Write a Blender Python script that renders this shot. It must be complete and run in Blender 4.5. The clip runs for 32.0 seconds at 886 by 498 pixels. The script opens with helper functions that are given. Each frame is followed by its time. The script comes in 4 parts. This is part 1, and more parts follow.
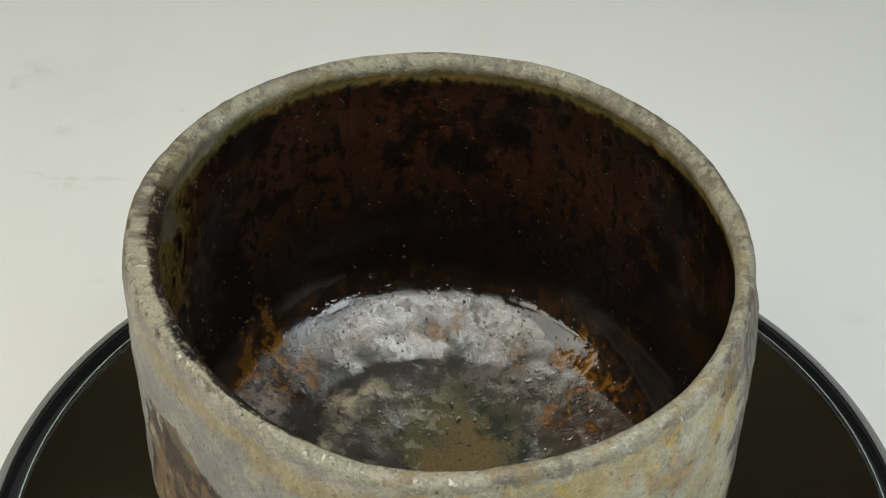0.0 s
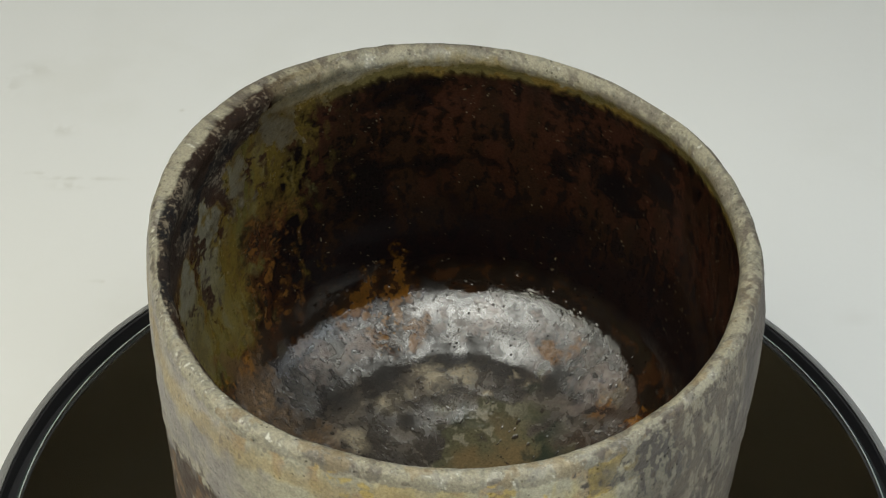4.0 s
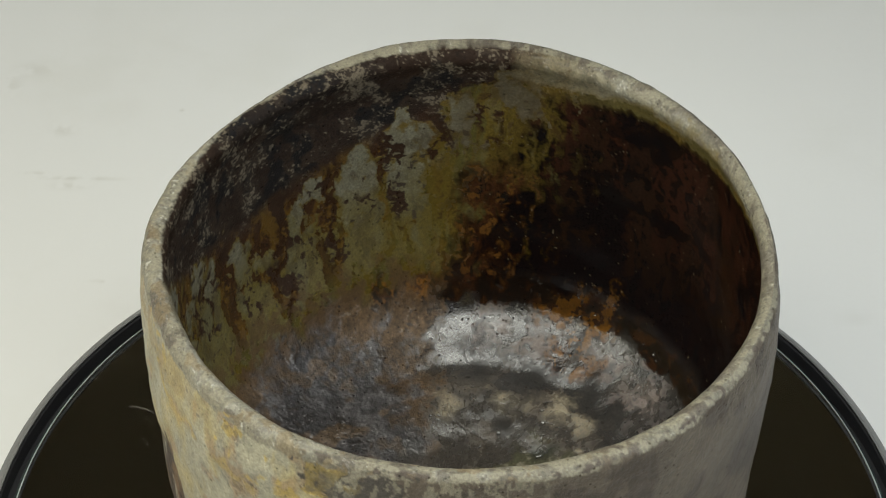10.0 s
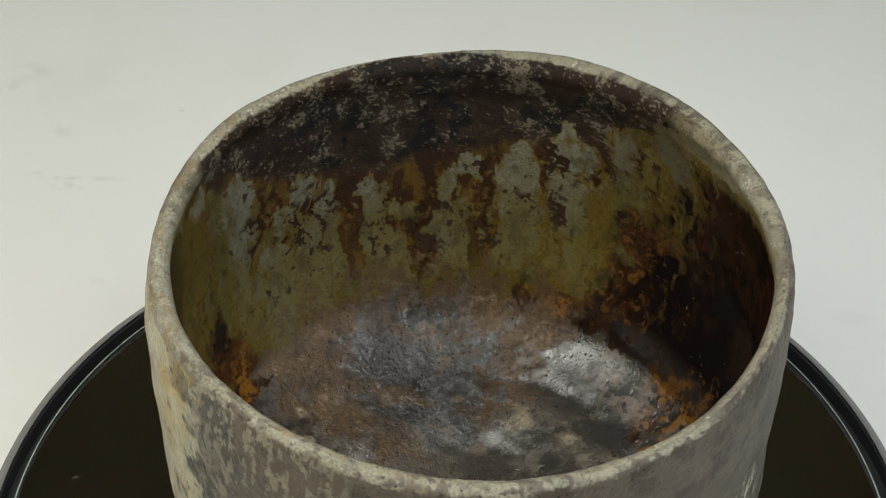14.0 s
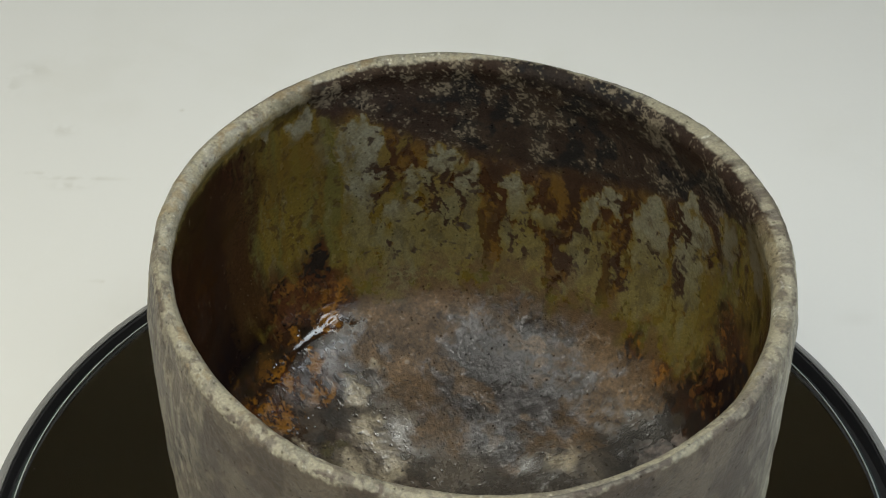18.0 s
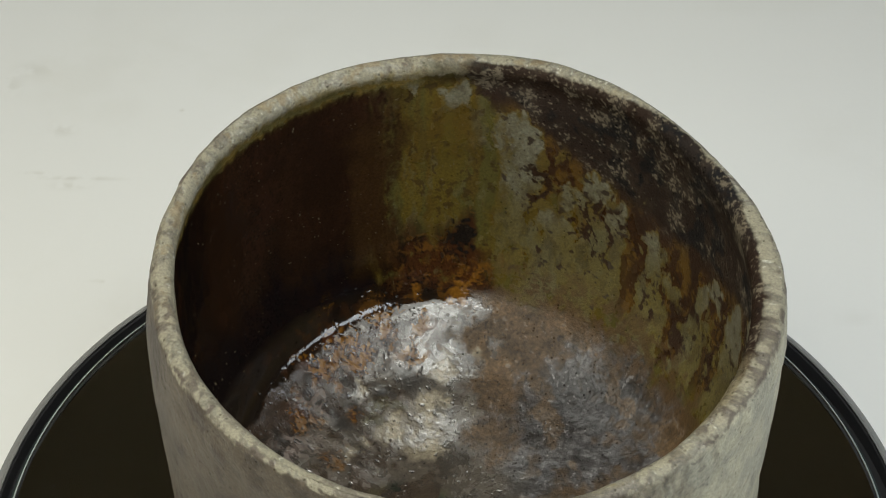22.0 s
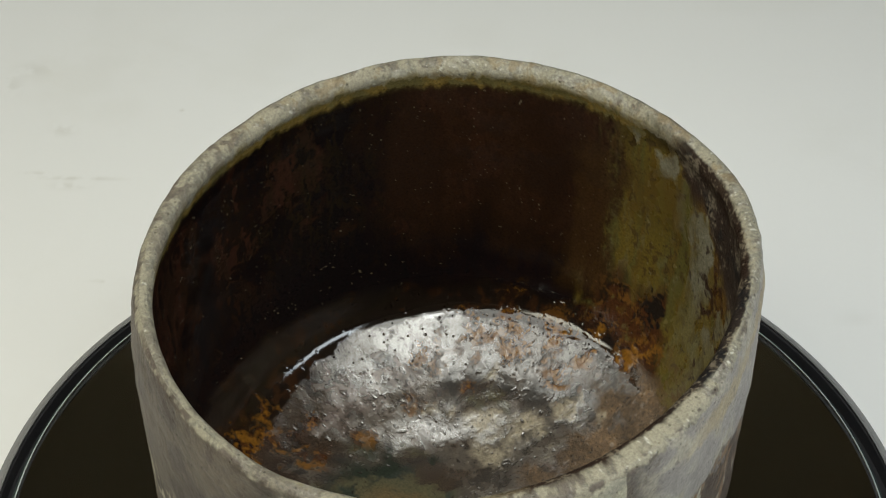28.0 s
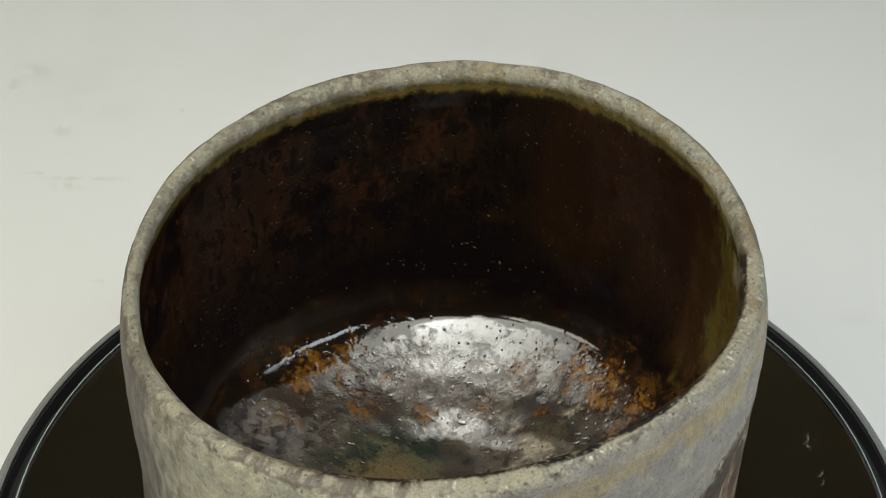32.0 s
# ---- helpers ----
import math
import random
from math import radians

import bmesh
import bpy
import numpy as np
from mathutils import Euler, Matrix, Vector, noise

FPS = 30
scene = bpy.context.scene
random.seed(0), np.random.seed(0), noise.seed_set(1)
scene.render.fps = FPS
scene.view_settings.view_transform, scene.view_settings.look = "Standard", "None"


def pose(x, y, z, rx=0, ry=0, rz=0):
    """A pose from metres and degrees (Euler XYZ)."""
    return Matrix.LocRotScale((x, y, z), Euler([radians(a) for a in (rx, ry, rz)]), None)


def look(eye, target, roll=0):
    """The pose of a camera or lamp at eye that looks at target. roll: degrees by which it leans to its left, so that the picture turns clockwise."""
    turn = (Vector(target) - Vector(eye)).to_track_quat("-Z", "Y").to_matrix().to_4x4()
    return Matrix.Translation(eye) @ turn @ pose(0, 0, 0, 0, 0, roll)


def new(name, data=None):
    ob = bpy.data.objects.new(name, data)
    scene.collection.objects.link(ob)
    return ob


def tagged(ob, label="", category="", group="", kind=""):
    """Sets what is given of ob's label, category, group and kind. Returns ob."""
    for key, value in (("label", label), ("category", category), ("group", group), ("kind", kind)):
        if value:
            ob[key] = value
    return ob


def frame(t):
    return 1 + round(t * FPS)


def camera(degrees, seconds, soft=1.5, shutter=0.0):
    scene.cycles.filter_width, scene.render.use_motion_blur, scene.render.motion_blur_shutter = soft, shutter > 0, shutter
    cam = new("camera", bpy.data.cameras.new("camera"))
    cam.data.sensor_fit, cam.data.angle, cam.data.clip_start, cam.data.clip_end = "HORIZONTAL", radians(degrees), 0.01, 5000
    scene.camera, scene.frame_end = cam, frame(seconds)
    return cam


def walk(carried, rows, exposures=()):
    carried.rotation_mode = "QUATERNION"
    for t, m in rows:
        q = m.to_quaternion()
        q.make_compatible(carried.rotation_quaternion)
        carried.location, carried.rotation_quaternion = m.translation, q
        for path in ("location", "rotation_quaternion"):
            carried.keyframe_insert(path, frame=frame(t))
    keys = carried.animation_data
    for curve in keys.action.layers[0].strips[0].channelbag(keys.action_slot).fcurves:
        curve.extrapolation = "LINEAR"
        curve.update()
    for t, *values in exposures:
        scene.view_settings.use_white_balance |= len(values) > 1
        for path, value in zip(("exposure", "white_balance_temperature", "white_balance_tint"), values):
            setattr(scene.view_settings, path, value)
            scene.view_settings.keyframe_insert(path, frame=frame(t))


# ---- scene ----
# A wood-fired tea bowl turns slowly on a small black turntable with a mirror top,
# on a white sheet, before a camera that stands still.

MM = 0.001
DECK = 0.032            # top of the mirror glass above the sheet


# ---- camera ----
cam = camera(19.77, 32.0, soft=1.15)
STAND = pose(0, -0.36, DECK + 0.4416, 45.70, 0, 0.369) @ pose(0, 0, 0, 0, 0, 0.664)
walk(cam, [(0.0, STAND), (32.0, STAND)])

# degrees by which the turntable has gone round, by the second
TURN = [(0, 0.0), (1, 8.0), (2, 16.0), (3, 24.8), (3.5, 29.3), (5.5, 48.3), (6, 53.0), (7, 61.5), (8, 69.5),
        (9, 77.2), (10, 84.8), (11, 93.0), (12, 101.7), (13, 111.1), (14, 120.3), (14.5, 124.8), (16.5, 141.3), (17, 145.3),
        (18, 153.2), (19, 161.4), (20, 170.1), (21, 179.4), (22, 189.0), (23, 198.6), (24, 207.3), (25, 215.7), (25.5, 219.7),
        (27.5, 236.3), (28, 240.8), (29, 249.8), (30, 258.8), (31, 267.5), (32, 275.8)]

# ---- world and lamps ----
world = bpy.data.worlds.new("dim_room")
world.use_nodes = True
world.node_tree.nodes["Background"].inputs[0].default_value = (0.9, 0.83, 0.62, 1)
world.node_tree.nodes["Background"].inputs[1].default_value = 0.03
scene.world = world
scene.view_settings.exposure = 0.0


def lamp(name, eye, target, width, depth, watts, colour):
    data = bpy.data.lights.new(name, "AREA")
    data.shape, data.size, data.size_y = "RECTANGLE", width, depth
    data.energy, data.color = watts, colour
    ob = new(name, data)
    ob.matrix_world = look(eye, target)
    return ob


lamp("overhead_softbox", (-0.135, -0.125, 0.55), (-0.135, -0.125, 0), 0.62, 0.35, 2.8, (0.975, 0.985, 0.895))
lamp("overhead_bulb", (0.0, -0.18, 0.61), (0, -0.15, 0), 0.11, 0.08, 0.42, (0.97, 0.99, 0.95))
lamp("cool_side_lamp", (0.35, -0.17, 0.365), (0, 0, 0.05), 0.34, 0.17, 1.2, (0.86, 0.95, 1.0))
lamp("warm_side_lamp", (-0.35, -0.20, 0.355), (0, 0, 0.05), 0.30, 0.14, 0.78, (0.98, 0.965, 0.80))


# ---- noise on arrays ----
def lattice(ix, iy, iz, seed):
    """Scrambled whole numbers at the corners of a grid."""
    h = ix * np.uint32(374761393) + iy * np.uint32(668265263) + iz * np.uint32(1274126177) + np.uint32(seed * 7919 + 11)
    h = (h ^ (h >> np.uint32(13))) * np.uint32(1274126177)
    h = (h ^ (h >> np.uint32(16))) * np.uint32(668265263)
    return h ^ (h >> np.uint32(15))


def corners(p):
    p = p.astype(np.float32)
    base = np.floor(p)
    i = (base.astype(np.int32) + 5000).astype(np.uint32)
    return p - base, i[:, 0], i[:, 1], i[:, 2]


def grain(p, seed):
    """Smooth noise from 0 to 1 at the points p (n, 3)."""
    f, ix, iy, iz = corners(p)
    f = f * f * (3 - 2 * f)
    out = np.zeros(len(f), np.float32)
    for dx in (0, 1):
        for dy in (0, 1):
            for dz in (0, 1):
                w = (f[:, 0] if dx else 1 - f[:, 0]) * (f[:, 1] if dy else 1 - f[:, 1]) * (f[:, 2] if dz else 1 - f[:, 2])
                h = lattice(ix + np.uint32(dx), iy + np.uint32(dy), iz + np.uint32(dz), seed)
                out += w * ((h >> np.uint32(8)).astype(np.float32) / np.float32(16777215.0))
    return out.astype(float)


def swell(p, seed):
    """Gradient noise about 0 at the points p (n, 3)."""
    f, ix, iy, iz = corners(p)
    w = f * f * f * (f * (f * 6 - 15) + 10)
    out = np.zeros(len(f), np.float32)
    for dx in (0, 1):
        for dy in (0, 1):
            for dz in (0, 1):
                k = (w[:, 0] if dx else 1 - w[:, 0]) * (w[:, 1] if dy else 1 - w[:, 1]) * (w[:, 2] if dz else 1 - w[:, 2])
                h = lattice(ix + np.uint32(dx), iy + np.uint32(dy), iz + np.uint32(dz), seed)
                ux = ((h >> np.uint32(4)) & np.uint32(255)).astype(np.float32) / 127.5 - 1
                uy = ((h >> np.uint32(12)) & np.uint32(255)).astype(np.float32) / 127.5 - 1
                uz = ((h >> np.uint32(20)) & np.uint32(255)).astype(np.float32) / 127.5 - 1
                out += k * (ux * (f[:, 0] - dx) + uy * (f[:, 1] - dy) + uz * (f[:, 2] - dz))
    return out * np.float32(1.55)


def fbm(p, size, seed, octaves=4, rough=0.55):
    """Layered noise about 0 (mostly -0.5 to 0.5) whose largest cells are size long."""
    out, weight, total = 0, 1.0, 0.0
    q = p / size
    for k in range(octaves):
        out = out + weight * swell(q + 17.31 * k + 0.37, seed + k)
        total += weight
        weight *= rough
        q = q * 2.03
    return out / total * 1.35


def ramp(v, lo, hi):
    x = np.clip((v - lo) / (hi - lo), 0, 1)
    return x * x * (3 - 2 * x)


def over(base, colour, mask):
    return base + (np.asarray(colour) - base) * mask[:, None]


def near(phi, centre):
    """Signed degrees from centre."""
    return (phi - centre + 180) % 360 - 180


# ---- materials ----
def material(name):
    m = bpy.data.materials.new(name)
    m.use_nodes = True
    nt = m.node_tree
    return m, nt, nt.nodes["Principled BSDF"]


def put(nt, kind, **values):
    n = nt.nodes.new(kind)
    for key, value in values.items():
        if key in n.inputs:
            n.inputs[key].default_value = value
    return n


def glaze_material():
    """Wood-ash glaze: colour and gloss come with the fired surface, fine grain and pits from noise."""
    m, nt, b = material("ash_glaze")
    co = nt.nodes.new("ShaderNodeTexCoord")
    at = nt.nodes.new("ShaderNodeAttribute")
    at.attribute_name = "glaze"
    fine = put(nt, "ShaderNodeTexNoise", Scale=1700.0, Detail=4.0, Roughness=0.65)
    mid = put(nt, "ShaderNodeTexNoise", Scale=260.0, Detail=5.0, Roughness=0.62)
    for n in (fine, mid):
        nt.links.new(co.outputs["Object"], n.inputs["Vector"])
    gain = nt.nodes.new("ShaderNodeMapRange")
    gain.inputs["From Min"].default_value, gain.inputs["From Max"].default_value = 0.3, 0.7
    gain.inputs["To Min"].default_value, gain.inputs["To Max"].default_value = 0.74, 1.28
    nt.links.new(fine.outputs["Fac"], gain.inputs["Value"])
    # pin-pricks left by burst bubbles
    cell = put(nt, "ShaderNodeTexVoronoi", Scale=800.0)
    nt.links.new(co.outputs["Object"], cell.inputs["Vector"])
    hole = nt.nodes.new("ShaderNodeMapRange")
    hole.inputs["From Min"].default_value, hole.inputs["From Max"].default_value = 0.12, 0.26
    hole.inputs["To Min"].default_value, hole.inputs["To Max"].default_value = 1.0, 0.0
    nt.links.new(cell.outputs["Distance"], hole.inputs["Value"])
    split = nt.nodes.new("ShaderNodeSeparateColor")
    nt.links.new(cell.outputs["Color"], split.inputs["Color"])
    some = nt.nodes.new("ShaderNodeMapRange")
    some.inputs["From Min"].default_value, some.inputs["From Max"].default_value = 0.62, 0.8
    nt.links.new(split.outputs["Red"], some.inputs["Value"])
    prick = nt.nodes.new("ShaderNodeMath")
    prick.operation = "MULTIPLY"
    nt.links.new(hole.outputs["Result"], prick.inputs[0])
    nt.links.new(some.outputs["Result"], prick.inputs[1])
    dim = nt.nodes.new("ShaderNodeMath")
    dim.operation = "MULTIPLY_ADD"
    nt.links.new(prick.outputs["Value"], dim.inputs[0])
    dim.inputs[1].default_value = -0.35
    nt.links.new(gain.outputs["Result"], dim.inputs[2])
    mul = nt.nodes.new("ShaderNodeVectorMath")
    mul.operation = "SCALE"
    nt.links.new(at.outputs["Color"], mul.inputs[0])
    nt.links.new(dim.outputs["Value"], mul.inputs["Scale"])
    nt.links.new(mul.outputs["Vector"], b.inputs["Base Color"])
    rough = nt.nodes.new("ShaderNodeMath")
    rough.operation = "MULTIPLY_ADD"
    nt.links.new(mid.outputs["Fac"], rough.inputs[0])
    rough.inputs[1].default_value = 0.05
    nt.links.new(at.outputs["Alpha"], rough.inputs[2])
    nt.links.new(rough.outputs["Value"], b.inputs["Roughness"])
    bump = put(nt, "ShaderNodeBump", Distance=0.0003)
    height = nt.nodes.new("ShaderNodeMath")
    height.operation = "MULTIPLY_ADD"
    nt.links.new(mid.outputs["Fac"], height.inputs[0])
    height.inputs[1].default_value = 0.35
    nt.links.new(fine.outputs["Fac"], height.inputs[2])
    sunk = nt.nodes.new("ShaderNodeMath")
    sunk.operation = "MULTIPLY_ADD"
    nt.links.new(prick.outputs["Value"], sunk.inputs[0])
    sunk.inputs[1].default_value = -0.8
    nt.links.new(height.outputs["Value"], sunk.inputs[2])
    nt.links.new(sunk.outputs["Value"], bump.inputs["Height"])
    coarse = nt.nodes.new("ShaderNodeMapRange")
    coarse.inputs["From Min"].default_value, coarse.inputs["From Max"].default_value = 0.06, 0.5
    coarse.inputs["To Min"].default_value, coarse.inputs["To Max"].default_value = 0.05, 0.9
    nt.links.new(at.outputs["Alpha"], coarse.inputs["Value"])
    nt.links.new(coarse.outputs["Result"], bump.inputs["Strength"])
    nt.links.new(bump.outputs["Normal"], b.inputs["Normal"])
    b.inputs["IOR"].default_value = 2.0
    sheen = nt.nodes.new("ShaderNodeAttribute")
    sheen.attribute_name = "lustre"
    dull = nt.nodes.new("ShaderNodeMath")
    dull.operation = "MULTIPLY_ADD"
    nt.links.new(prick.outputs["Value"], dull.inputs[0])
    dull.inputs[1].default_value = -0.9
    dull.inputs[2].default_value = 1.0
    level = nt.nodes.new("ShaderNodeMath")
    level.operation = "MULTIPLY"
    nt.links.new(sheen.outputs["Fac"], level.inputs[0])
    nt.links.new(dull.outputs["Value"], level.inputs[1])
    nt.links.new(level.outputs["Value"], b.inputs["Specular IOR Level"])
    return m


def plain_material(name, colour, rough, metal=0.0, grit=0.12, size=400.0, bump=0.0):
    m, nt, b = material(name)
    co = nt.nodes.new("ShaderNodeTexCoord")
    n = put(nt, "ShaderNodeTexNoise", Scale=size, Detail=4.0, Roughness=0.6)
    nt.links.new(co.outputs["Object"], n.inputs["Vector"])
    mix = nt.nodes.new("ShaderNodeMix")
    mix.data_type = "RGBA"
    mix.inputs["A"].default_value = (*[c * (1 - grit) for c in colour], 1)
    mix.inputs["B"].default_value = (*[min(1, c * (1 + grit)) for c in colour], 1)
    nt.links.new(n.outputs["Fac"], mix.inputs["Factor"])
    nt.links.new(mix.outputs["Result"], b.inputs["Base Color"])
    b.inputs["Roughness"].default_value, b.inputs["Metallic"].default_value = rough, metal
    if bump:
        bp = put(nt, "ShaderNodeBump", Strength=bump, Distance=0.0005)
        nt.links.new(n.outputs["Fac"], bp.inputs["Height"])
        nt.links.new(bp.outputs["Normal"], b.inputs["Normal"])
    return m


def painted_material(name, attribute, rough):
    m, nt, b = material(name)
    at = nt.nodes.new("ShaderNodeAttribute")
    at.attribute_name = attribute
    co = nt.nodes.new("ShaderNodeTexCoord")
    n = put(nt, "ShaderNodeTexNoise", Scale=700.0, Detail=3.0)
    nt.links.new(co.outputs["Object"], n.inputs["Vector"])
    nt.links.new(at.outputs["Color"], b.inputs["Base Color"])
    b.inputs["Roughness"].default_value = rough
    bp = put(nt, "ShaderNodeBump", Strength=0.08, Distance=0.0003)
    nt.links.new(n.outputs["Fac"], bp.inputs["Height"])
    nt.links.new(bp.outputs["Normal"], b.inputs["Normal"])
    return m


def glass_material():
    m, nt, b = material("clear_glass")
    b.inputs["Base Color"].default_value = (0.95, 0.97, 0.95, 1)
    b.inputs["Roughness"].default_value = 0.0
    b.inputs["IOR"].default_value = 1.5
    b.inputs["Transmission Weight"].default_value = 1.0
    return m


GLAZE = glaze_material()
GLASS = glass_material()
SILVER = plain_material("tinted_mirror", (0.66, 0.60, 0.52), 0.03, 1.0, 0.02, 60)
BLACK = plain_material("black_plastic", (0.012, 0.012, 0.014), 0.45, 0, 0.2, 900, 0.1)
RIM_BLACK = plain_material("satin_black_rim", (0.03, 0.03, 0.033), 0.38, 0, 0.15, 900, 0.1)
SHEET = painted_material("white_sheet", "marks", 0.75)
LIT_RIM = plain_material("lit_satin_black", (0.17, 0.17, 0.165), 0.42, 0, 0.1, 500)
EDGE_GLINT = plain_material("glass_edge_glint", (0.50, 0.55, 0.52), 0.3)
TEAL = plain_material("glass_bevel", (0.035, 0.050, 0.048), 0.25)
DUST = plain_material("pale_dust", (0.75, 0.72, 0.66), 0.8)
WOOD = plain_material("dark_table", (0.10, 0.08, 0.06), 0.6, 0, 0.3, 30)
WALLS = plain_material("brown_grey_paint", (0.52, 0.46, 0.35), 0.9, 0, 0.08, 4)
CLAY = plain_material("bare_clay", (0.22, 0.13, 0.08), 0.85, 0, 0.3, 300, 0.4)


# ---- mesh helpers ----
def shell(name, pos, faces, mat, parent=None, label="", smooth=True):
    me = bpy.data.meshes.new(name)
    me.from_pydata(pos, [], faces)
    me.materials.append(mat)
    me.polygons.foreach_set("use_smooth", [smooth] * len(me.polygons))
    me.update()
    ob = new(name, me)
    ob.parent = parent
    if label:
        ob["label"] = label
    return ob


def lathe(name, profile, mat, parent=None, label="", turns=180, smooth=True, closed=True):
    """A body of revolution; profile: radius and height in millimetres, inside to outside."""
    pr = np.array(profile) * MM
    n, k = len(pr), turns
    a = np.arange(k) * 2 * math.pi / k
    pos = np.stack([np.outer(np.cos(a), pr[:, 0]), np.outer(np.sin(a), pr[:, 0]), np.tile(pr[:, 1], (k, 1))], -1).reshape(-1, 3)
    faces = []
    for i in range(k):
        j = (i + 1) % k
        for q in range(n if closed else n - 1):
            w = (q + 1) % n
            faces.append((i * n + q, j * n + q, j * n + w, i * n + w))
    ob = shell(name, pos.tolist(), faces, mat, parent, label, smooth)
    if smooth:
        ob.data.set_sharp_from_angle(angle=radians(35))
    return ob


def box(name, size, at, mat, parent=None, label="", bevel=0.0):
    bm = bmesh.new()
    bmesh.ops.create_cube(bm, size=1)
    bmesh.ops.scale(bm, vec=size, verts=bm.verts)
    if bevel:
        bmesh.ops.bevel(bm, geom=bm.edges[:], offset=bevel, segments=2, affect="EDGES")
    me = bpy.data.meshes.new(name)
    bm.to_mesh(me)
    bm.free()
    me.materials.append(mat)
    ob = new(name, me)
    ob.location = at
    ob.parent = parent
    if label:
        ob["label"] = label
    return ob


# ---- the room ----
def build_room():
    floor_z, top = -0.75, 1.75
    for name, size, at in (("floor", (5, 5, 0.1), (0, 0, floor_z - 0.05)), ("ceiling", (5, 5, 0.1), (0, 0, top + 0.05)),
                           ("wall_north", (5, 0.1, 2.5), (0, 2.45, 0.5)), ("wall_south", (5, 0.1, 2.5), (0, -2.45, 0.5)),
                           ("wall_east", (0.1, 4.8, 2.5), (2.45, 0, 0.5)), ("wall_west", (0.1, 4.8, 2.5), (-2.45, 0, 0.5))):
        tagged(box(name, size, at, WALLS), "plain brown-grey room surface", name.split("_")[0], kind="structure")
    table = tagged(new("table"), "dark wooden table under a white sheet", "table")
    table.location = (0, 0.1, floor_z)
    box("tabletop", (1.5, 1.1, 0.03), (0, 0, 0.75 - 0.019), WOOD, table, bevel=0.003)
    for x in (-0.68, 0.68):
        for y in (-0.48, 0.48):
            box("leg", (0.06, 0.06, 0.716), (x, y, 0.358), WOOD, table, bevel=0.004)


def build_sheet():
    """The white sheet with its faint pencil-grey scuffs and stains."""
    xs = np.concatenate([np.linspace(-0.7, -0.14, 90, endpoint=False), np.linspace(-0.14, -0.07, 140, endpoint=False), np.linspace(-0.07, 0.7, 120)])
    ys = np.concatenate([np.linspace(-0.4, 0.09, 80, endpoint=False), np.linspace(0.09, 0.21, 240, endpoint=False), np.linspace(0.21, 0.6, 60)])
    nx, ny = len(xs), len(ys)
    x, y = np.meshgrid(xs, ys, indexing="ij")
    p = np.stack([x.ravel(), y.ravel(), np.zeros(nx * ny)], 1)
    colour = np.tile(np.array([0.80, 0.80, 0.785]), (len(p), 1))
    blot = fbm(p, 0.05, 71, 5)
    colour = over(colour, (0.74, 0.735, 0.70), 0.35 * ramp(blot, 0.05, 0.5))
    fine = fbm(p, 0.006, 75, 3)
    for cx, cy, lx, ly, depth in SCUFFS:
        d = ((p[:, 0] - cx) / lx) ** 2 + ((p[:, 1] - cy) / ly) ** 2
        colour = over(colour, (0.50, 0.48, 0.42), depth * np.exp(-d) * ramp(fine, -0.25, 0.25))
    idx = np.arange(nx * ny).reshape(nx, ny)
    faces = np.stack([idx[:-1, :-1], idx[1:, :-1], idx[1:, 1:], idx[:-1, 1:]], -1).reshape(-1, 4)
    ob = shell("backdrop", p.tolist(), faces.tolist(), SHEET)
    a = ob.data.color_attributes.new("marks", "FLOAT_COLOR", "POINT")
    a.data.foreach_set("color", np.concatenate([colour, np.ones((len(p), 1))], 1).ravel())
    tagged(ob, "plain white matte sheet with faint grey scuffs", "backdrop", kind="structure")
    box("backdrop_board", (1.4, 1.0, 0.003), (0, 0.1, -0.0019), plain_material("white_card", (0.8, 0.8, 0.78), 0.8), ob)


SCUFFS = [(-0.1028, 0.1507, 0.009, 0.0007, 0.45), (-0.09, 0.1111, 0.004, 0.0006, 0.5), (-0.11, 0.1705, 0.003, 0.0022, 0.3), (-0.0776, 0.1795, 0.0007, 0.0006, 0.7),
          (0.1028, 0.1022, 0.003, 0.003, 0.15), (-0.1211, 0.1962, 0.005, 0.003, 0.22), (-0.127, 0.1891, 0.003, 0.004, 0.22), (-0.1058, 0.1477, 0.004, 0.0015, 0.3),
          (-0.1158, 0.1525, 0.003, 0.0006, 0.4), (-0.1314, 0.1144, 0.004, 0.003, 0.2)]
build_room()
build_sheet()


